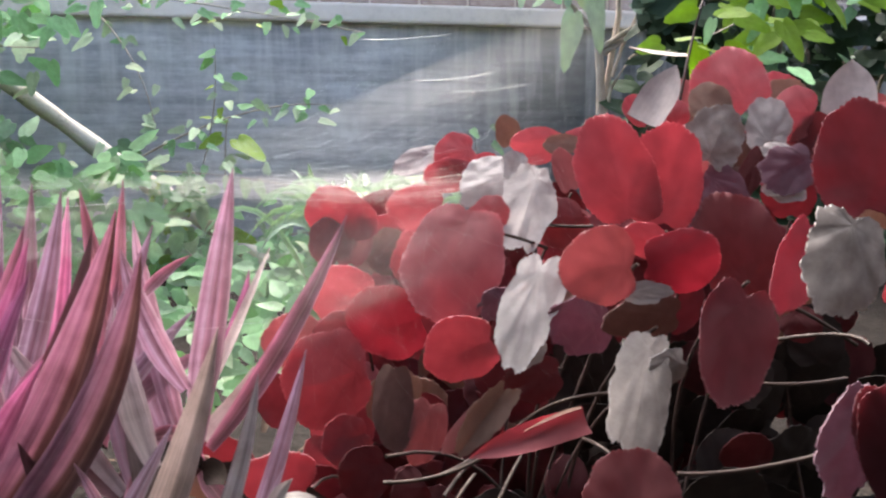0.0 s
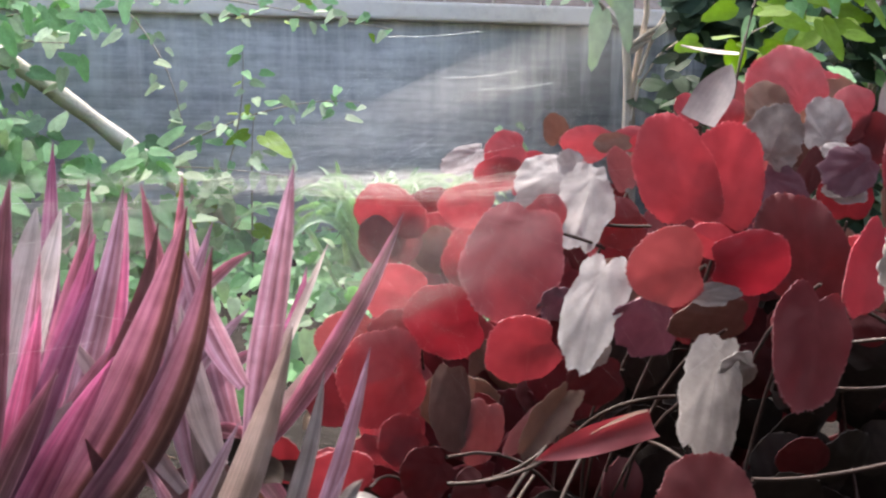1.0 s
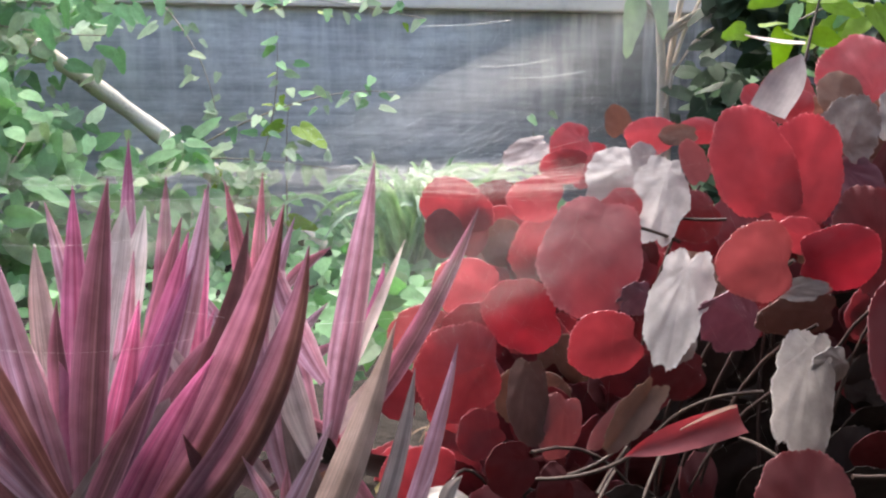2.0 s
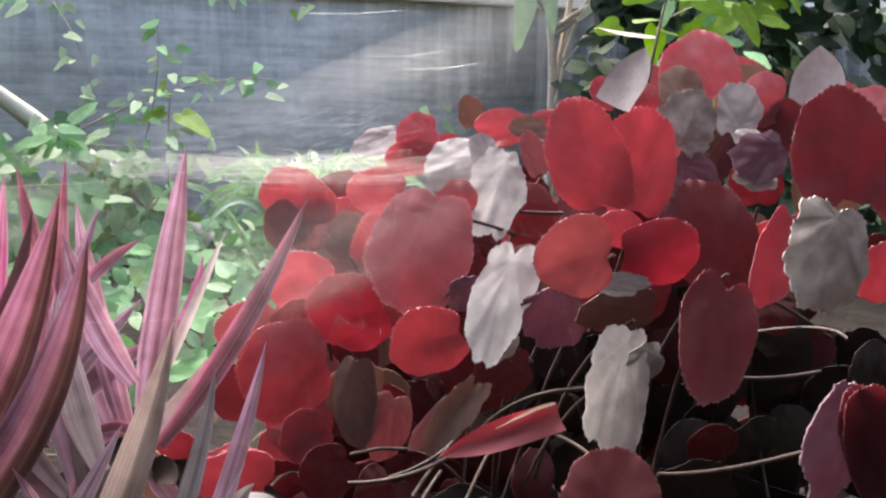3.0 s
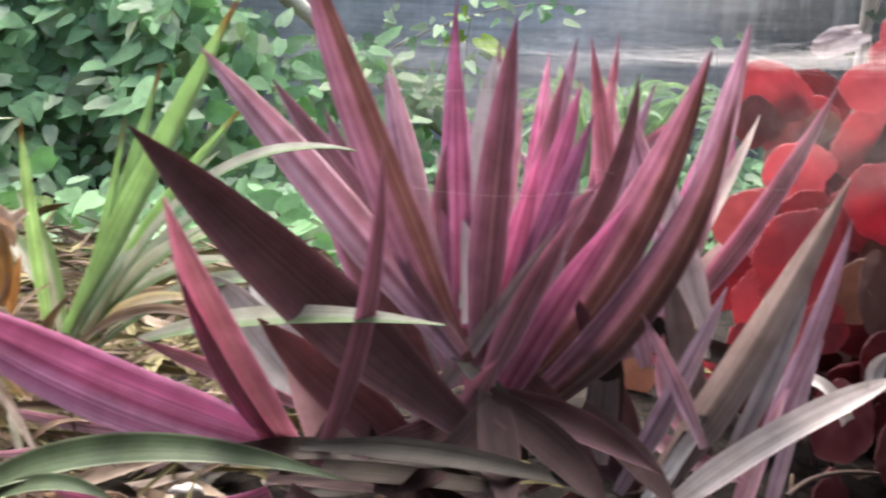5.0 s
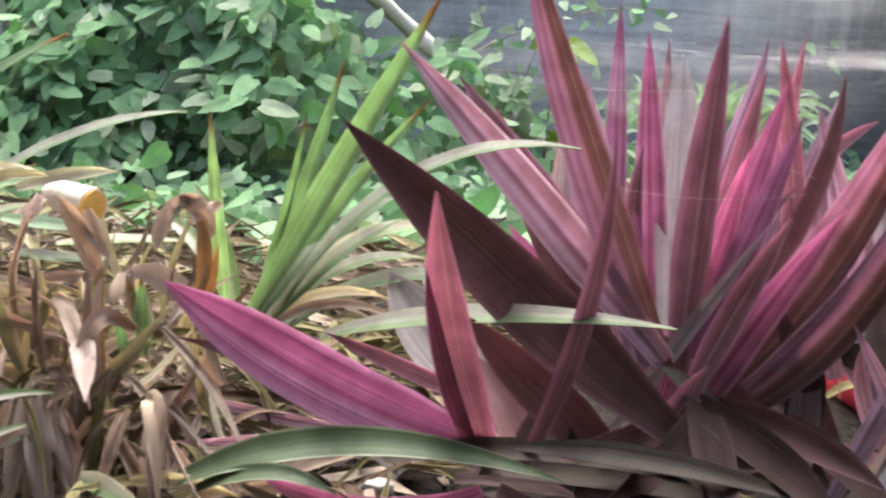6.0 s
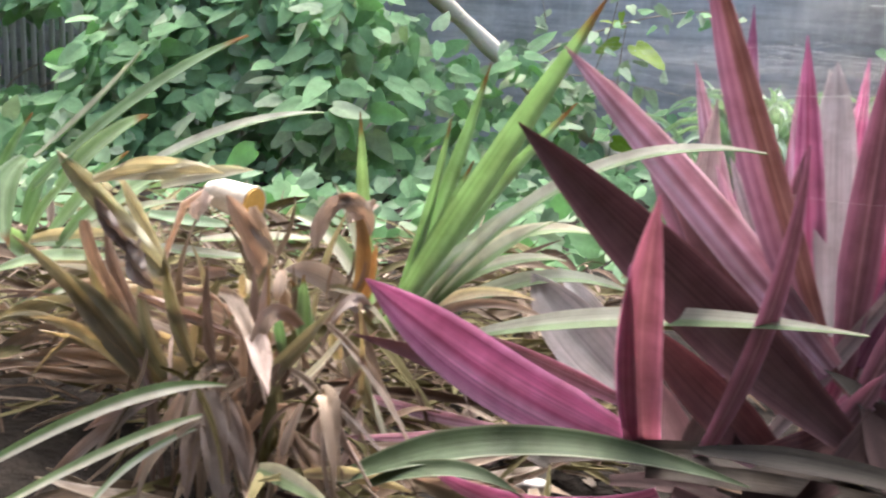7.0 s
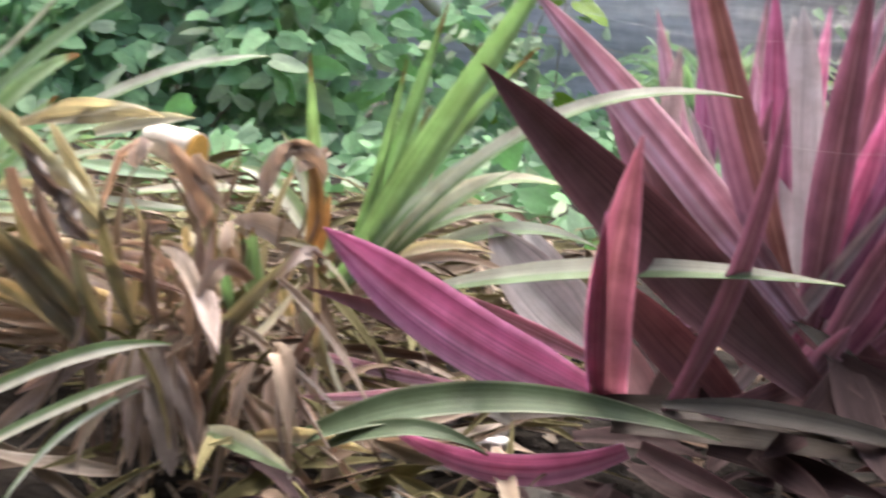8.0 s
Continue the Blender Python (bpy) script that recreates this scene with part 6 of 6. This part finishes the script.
def small_tree():
    rnd = random.Random(17)
    tree = thing("small_tree", (0.52, 3.42, 0.0), "slender tree with pale bark and broad hanging leaves", "tree")
    origin = Vector((0.52, 3.42, 0.0))
    stems = (
        ([(0.515, 3.42, 0.0), (0.535, 3.42, 0.35), (0.533, 3.42, 0.7), (0.52, 3.42, 0.86), (0.49, 3.42, 0.97), (0.44, 3.43, 1.15), (0.40, 3.44, 1.5)], 0.019),
        ([(0.56, 3.44, 0.0), (0.565, 3.44, 0.4), (0.55, 3.44, 0.62), (0.575, 3.44, 0.8), (0.6, 3.44, 0.95), (0.6, 3.45, 1.2), (0.62, 3.46, 1.6)], 0.015),
        ([(0.545, 3.40, 0.55), (0.57, 3.40, 0.68), (0.64, 3.40, 0.79), (0.75, 3.40, 0.87), (0.85, 3.40, 0.91)], 0.007),
        ([(0.575, 3.42, 0.72), (0.61, 3.42, 0.83), (0.68, 3.42, 0.98), (0.74, 3.42, 1.2)], 0.008),
        ([(0.525, 3.42, 0.80), (0.535, 3.42, 0.95), (0.53, 3.43, 1.2)], 0.009),
    )
    for pts, r in stems:
        put("trunk", mesh_of("trunk", *tube_data([Vector(p) - origin for p in pts], [r * (1 - 0.5 * k / len(pts)) for k in range(len(pts))], 10), [TRUNKBARK]), tree)
    hanging = vine_meshes([VINE_LIGHT], 0.18, 0.08)
    for x, y, z, turn in ((0.41, 3.2, 0.96, -14), (0.46, 3.25, 1.04, 12)):
        put("leaf", rnd.choice(hanging), tree, Matrix.Translation(-origin) @ leaf_frame(Vector((x, y, z)), Vector((x + math.sin(radians(turn)) * 0.1, y - 0.02, z - 0.1)), Vector((0.2, -1, 0.25))))
    shapes = vine_meshes([VINE, VINE_LIGHT, VINE_LIGHT], 0.15, 0.062)
    for limb in range(12):
        z = rnd.uniform(0.8, 1.35)
        a = Vector((0.54, 3.42, z))
        swing = rnd.uniform(-0.4, 3.5)
        b = a + Vector((math.cos(swing) * rnd.uniform(0.2, 0.75), -abs(math.sin(swing)) * 0.3, rnd.uniform(0.1, 0.5)))
        m = (a + b) / 2 + Vector((0, 0, rnd.uniform(-0.05, 0.06)))
        stalk_between(tree, a, m, b, 0.011, 0.004, BARK, "branch", 7, 6)
        for i in range(12):
            at = bend(a, m, b, rnd.uniform(0.3, 1.0)) + Vector((rnd.gauss(0, 0.06), rnd.gauss(0, 0.05), rnd.gauss(0.03, 0.05)))
            s = rnd.uniform(0.6, 1.1)
            put("leaf", rnd.choice(shapes), tree, Matrix.Translation(-Vector((0.52, 3.42, 0.0))) @ vine_place(rnd, at, 0.9) @ Matrix.Diagonal((s, s, s, 1)))


small_tree()


def shade_shrub():
    """The dense dark shrub at the wall's far end, its lit side put into brighter leaf colour."""
    rnd = random.Random(29)
    shrub = thing("dark_shrub", (1.5, 3.2, 0.0), "dense dark green shrub with some bright lime leaves", "bush")
    origin = Vector((1.5, 3.2, 0.0))
    near = vine_meshes([SHRUB, SHRUB, SHRUB, VINE], 0.12, 0.075)
    pieces = []
    count = 0
    for n in range(2300):
        x = rnd.uniform(0.66, 2.6)
        z = rnd.uniform(0.1, 1.5)
        y = 3.25 + 0.25 * noise.noise((x * 2.5, z * 2.5, 1.0)) - 0.35 * (x - 0.7) + abs(rnd.gauss(0, 0.16))
        m = Matrix.Translation(-origin) @ vine_place(rnd, Vector((x, y, z)))
        s = rnd.uniform(0.5, 1.1)
        m = m @ Matrix.Diagonal((s, s, s, 1))
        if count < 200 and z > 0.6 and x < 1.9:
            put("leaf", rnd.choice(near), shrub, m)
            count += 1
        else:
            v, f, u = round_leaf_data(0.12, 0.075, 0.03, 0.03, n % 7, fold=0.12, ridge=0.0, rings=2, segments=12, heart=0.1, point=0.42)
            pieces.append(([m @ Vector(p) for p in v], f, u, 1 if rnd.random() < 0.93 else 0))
    verts, faces, uvs, picks = [], [], [], []
    for v, f, u, k in pieces:
        o = len(verts)
        verts += v
        uvs += u
        faces += [tuple(i + o for i in q) for q in f]
        picks += [k] * len(f)
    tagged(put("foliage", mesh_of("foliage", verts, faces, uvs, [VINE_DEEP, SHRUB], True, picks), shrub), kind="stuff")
    for _ in range(14):
        x = rnd.uniform(0.9, 2.4)
        b = Vector((x + rnd.uniform(-0.3, 0.3), 3.1, rnd.uniform(0.7, 1.4)))
        stalk_between(shrub, (x, 3.3, 0.0), ((x + b.x) / 2, 3.25, b.z * 0.5), b, 0.015, 0.005, BARK, "stem", 7, 6)


shade_shrub()
sprig((0.82, 2.1, 0.86), (0.68, 1.95, 0.77), (0.5, 1.8, 0.68), 90, 0.06, [VINE_LIME, VINE_LIME, VINE_LIME, VINE], "overhanging shoot with bright lime leaves", 14, spread=0.06)

twig = thing("dry_twig", (0.24, 1.0, 0.1), "thin pale twig carrying one dry white leaf", "twig")
stalk_between(twig, (0.22, 0.98, 0.12), (0.235, 1.0, 0.45), (0.30, 1.07, 0.68), 0.0022, 0.0016, STALK, "stem", 12)
strap(twig, (0.195, 1.05, 0.575), (0.262, 1.05, 0.565), 0.012, CUTPALE, sag=-0.002, n=8, face=(0, -0.5, 1))

# ---- spider web ----


def web():
    rnd = random.Random(33)
    pieces = []

    def level(x, y):
        return 0.424 + 0.05 * max(0.0, x + 0.05) ** 1.2 * 4 + 0.02 * math.sin(x * 5 + 1) * (y - 0.85) + 0.01 * noise.noise((x * 4, y * 4, 0))

    # The web sheet; threads past 150 are added to build up haze.
    for n in range(420):
        x, y = rnd.uniform(-0.75, 0.16) if n < 150 else rnd.gauss(-0.12, 0.12), rnd.uniform(0.74, 1.15)
        a = rnd.gauss(0.0, 0.5 if n < 150 else 0.35)
        r = rnd.uniform(0.05, 0.28)
        x2, y2 = x + math.cos(a) * r, y + math.sin(a) * r
        if x2 > 0.1:
            continue
        p, q = Vector((x, y, level(x, y) + rnd.gauss(0, 0.006))), Vector((x2, y2, level(x2, y2) + rnd.gauss(0, 0.006)))
        mid = (p + q) / 2 - Vector((0, 0, 0.03 * r))
        v, f, u = tube_data([bend(p, mid, q, i / 4) for i in range(5)], [0.000028] * 5, 3)
        pieces.append((v, f, u, 0))
    # Threads towards the wall, added to imitate haze.
    for n in range(240):
        p = Vector((rnd.uniform(-0.4, 0.15), rnd.uniform(0.95, 1.3), rnd.uniform(0.41, 0.46)))
        q = Vector((p.x * 1.7 + 0.3 + rnd.gauss(0.0, 0.1), 2.9 + rnd.gauss(0, 0.2), 0.36 + (p.z - 0.41) * 8 + rnd.gauss(0, 0.06)))
        v, f, u = tube_data([bend(p, (p + q) / 2 - Vector((0, 0, 0.04)), q, i / 6) for i in range(7)], [0.000026] * 7, 3)
        pieces.append((v, f, u, 0))
    # Hanging threads, added as haze before the begonia.
    for n in range(50):
        p = Vector((rnd.uniform(-0.2, 0.1), rnd.uniform(0.66, 0.72), rnd.uniform(0.34, 0.44)))
        q = p + Vector((rnd.gauss(0.03, 0.07), rnd.uniform(-0.02, 0.03), -rnd.uniform(0.05, 0.2)))
        v, f, u = tube_data([bend(p, (p + q) / 2 + Vector((0, -0.01, 0)), q, i / 4) for i in range(5)], [0.000015] * 5, 3)
        pieces.append((v, f, u, 0))
    for x1, y1, z1, x2, y2, z2 in ((-0.391, 3.300, 0.853, -0.036, 3.300, 0.871), (-0.172, 3.300, 0.704, 0.111, 3.300, 0.727), (0.236, 3.300, 0.685, -0.036, 3.300, 0.662), (-0.42, 0.52, 0.34, -0.28, 0.56, 0.335), (-0.4, 0.6, 0.42, -0.05, 0.9, 0.43), (-0.28, 0.62, 0.42, 0.0, 0.86, 0.46), (-0.5, 0.6, 0.40, -0.33, 0.6, 0.395), (-0.3, 0.58, 0.35, -0.15, 0.66, 0.33)):
        p, q = Vector((x1, y1, z1)), Vector((x2, y2, z2))
        v, f, u = tube_data([bend(p, (p + q) / 2 - Vector((0, 0, 0.008)), q, i / 8) for i in range(9)], [0.0008 if y1 > 2 else 0.00006] * 9, 4)
        pieces.append((v, f, u, 0))
    joined("spider_web", pieces, [SILK], "hazy sheet of fine white spider silk between the plants", "web")


web()


def haze_material():
    """Haze carried by silk too fine to see thread by thread: mostly open, catching light in streaks."""
    mat, nodes, links, bsdf = shader("silk_haze")
    bsdf.inputs["Base Color"].default_value = (0.9, 0.89, 0.87, 1)
    bsdf.inputs["Roughness"].default_value = 0.6
    see_through(nodes, links, bsdf, (0.9, 0.88, 0.86), 0.6)
    open_air = nodes.new("ShaderNodeBsdfTransparent")
    uv, across, along = uv_parts(nodes, links)
    stretch = nodes.new("ShaderNodeMapping")
    stretch.inputs["Scale"].default_value = (2, 7, 1)
    links.new(uv, stretch.inputs[0])
    streak = noise_tex(nodes, links, stretch.outputs[0], 1.0, 6.0)
    patch = noise_tex(nodes, links, uv, 4.0, 3.0)
    rim_u = maths(nodes, links, "MULTIPLY", across, maths(nodes, links, "SUBTRACT", 1.0, across))
    rim_v = maths(nodes, links, "MULTIPLY", along, maths(nodes, links, "SUBTRACT", 1.0, along))
    rim = maths(nodes, links, "POWER", maths(nodes, links, "MULTIPLY", maths(nodes, links, "MULTIPLY", rim_u, rim_v), 16.0), 1.8)
    dense = maths(nodes, links, "MULTIPLY", maths(nodes, links, "MULTIPLY", streak, patch), 0.38)
    mix = nodes.new("ShaderNodeMixShader")
    links.new(maths(nodes, links, "MULTIPLY", dense, rim), mix.inputs[0])
    links.new(open_air.outputs[0], mix.inputs[1])
    links.new(nodes["Material Output"].inputs[0].links[0].from_socket, mix.inputs[2])
    links.new(mix.outputs[0], nodes["Material Output"].inputs[0])
    return mat


def veil(corners, label, sag):
    """A thin hanging sheet of silk between four anchor points, added to imitate haze."""
    a, b, c, d = (Vector(p) for p in corners)
    verts, faces, uvs = [], [], []
    for j in range(13):
        for i in range(17):
            u, v = i / 16, j / 12
            p = a.lerp(b, u).lerp(d.lerp(c, u), v)
            p.z -= sag * math.sin(math.pi * u) * (1 - v)
            p.y += 0.012 * noise.noise((u * 4, v * 4, sag * 90))
            verts.append(p)
            uvs.append((u, v))
    for j in range(12):
        for i in range(16):
            o = j * 17 + i
            faces.append((o, o + 1, o + 18, o + 17))
    return tagged(put("spider_web", mesh_of("spider_web", verts, faces, uvs, [HAZE_SILK])), label, "web", "spider webs")


# Silk sheets added where haze and glow lie over the plants and wall.
HAZE_SILK = haze_material()
veil(((-0.22, 0.66, 0.44), (0.10, 0.78, 0.47), (0.04, 0.68, 0.36), (-0.18, 0.65, 0.28)), "thin silk sheet added as haze before the begonia", 0.02)
veil(((-0.42, 1.12, 0.425), (0.22, 1.12, 0.46), (0.62, 2.9, 1.05), (-0.6, 2.9, 0.52)), "broad silk sheet added as haze rising towards the wall", 0.02)
veil(((-0.55, 0.72, 0.43), (-0.16, 0.74, 0.45), (-0.16, 0.70, 0.36), (-0.52, 0.68, 0.36)), "thin silk sheet added as haze between the purple leaf tips", 0.012)

# ---- bricks over the ledge ----


def brick_courses():
    bm = block_data(-0.105, 0.105, -0.05, 0.05, -0.031, 0.031, 0.005)
    me = bpy.data.meshes.new("brick")
    bm.to_mesh(me)
    bm.free()
    me.materials.append(BRICK)
    rnd = random.Random(2)
    for row in range(6):
        for i in range(20):
            x = -2.3 + 0.222 * i + (0.111 if row % 2 else 0)
            put("brick", me, WALL_NORTH, Matrix.Translation((x, 0.05 + rnd.uniform(-0.003, 0.003), 1.118 + 0.074 * row)))


brick_courses()
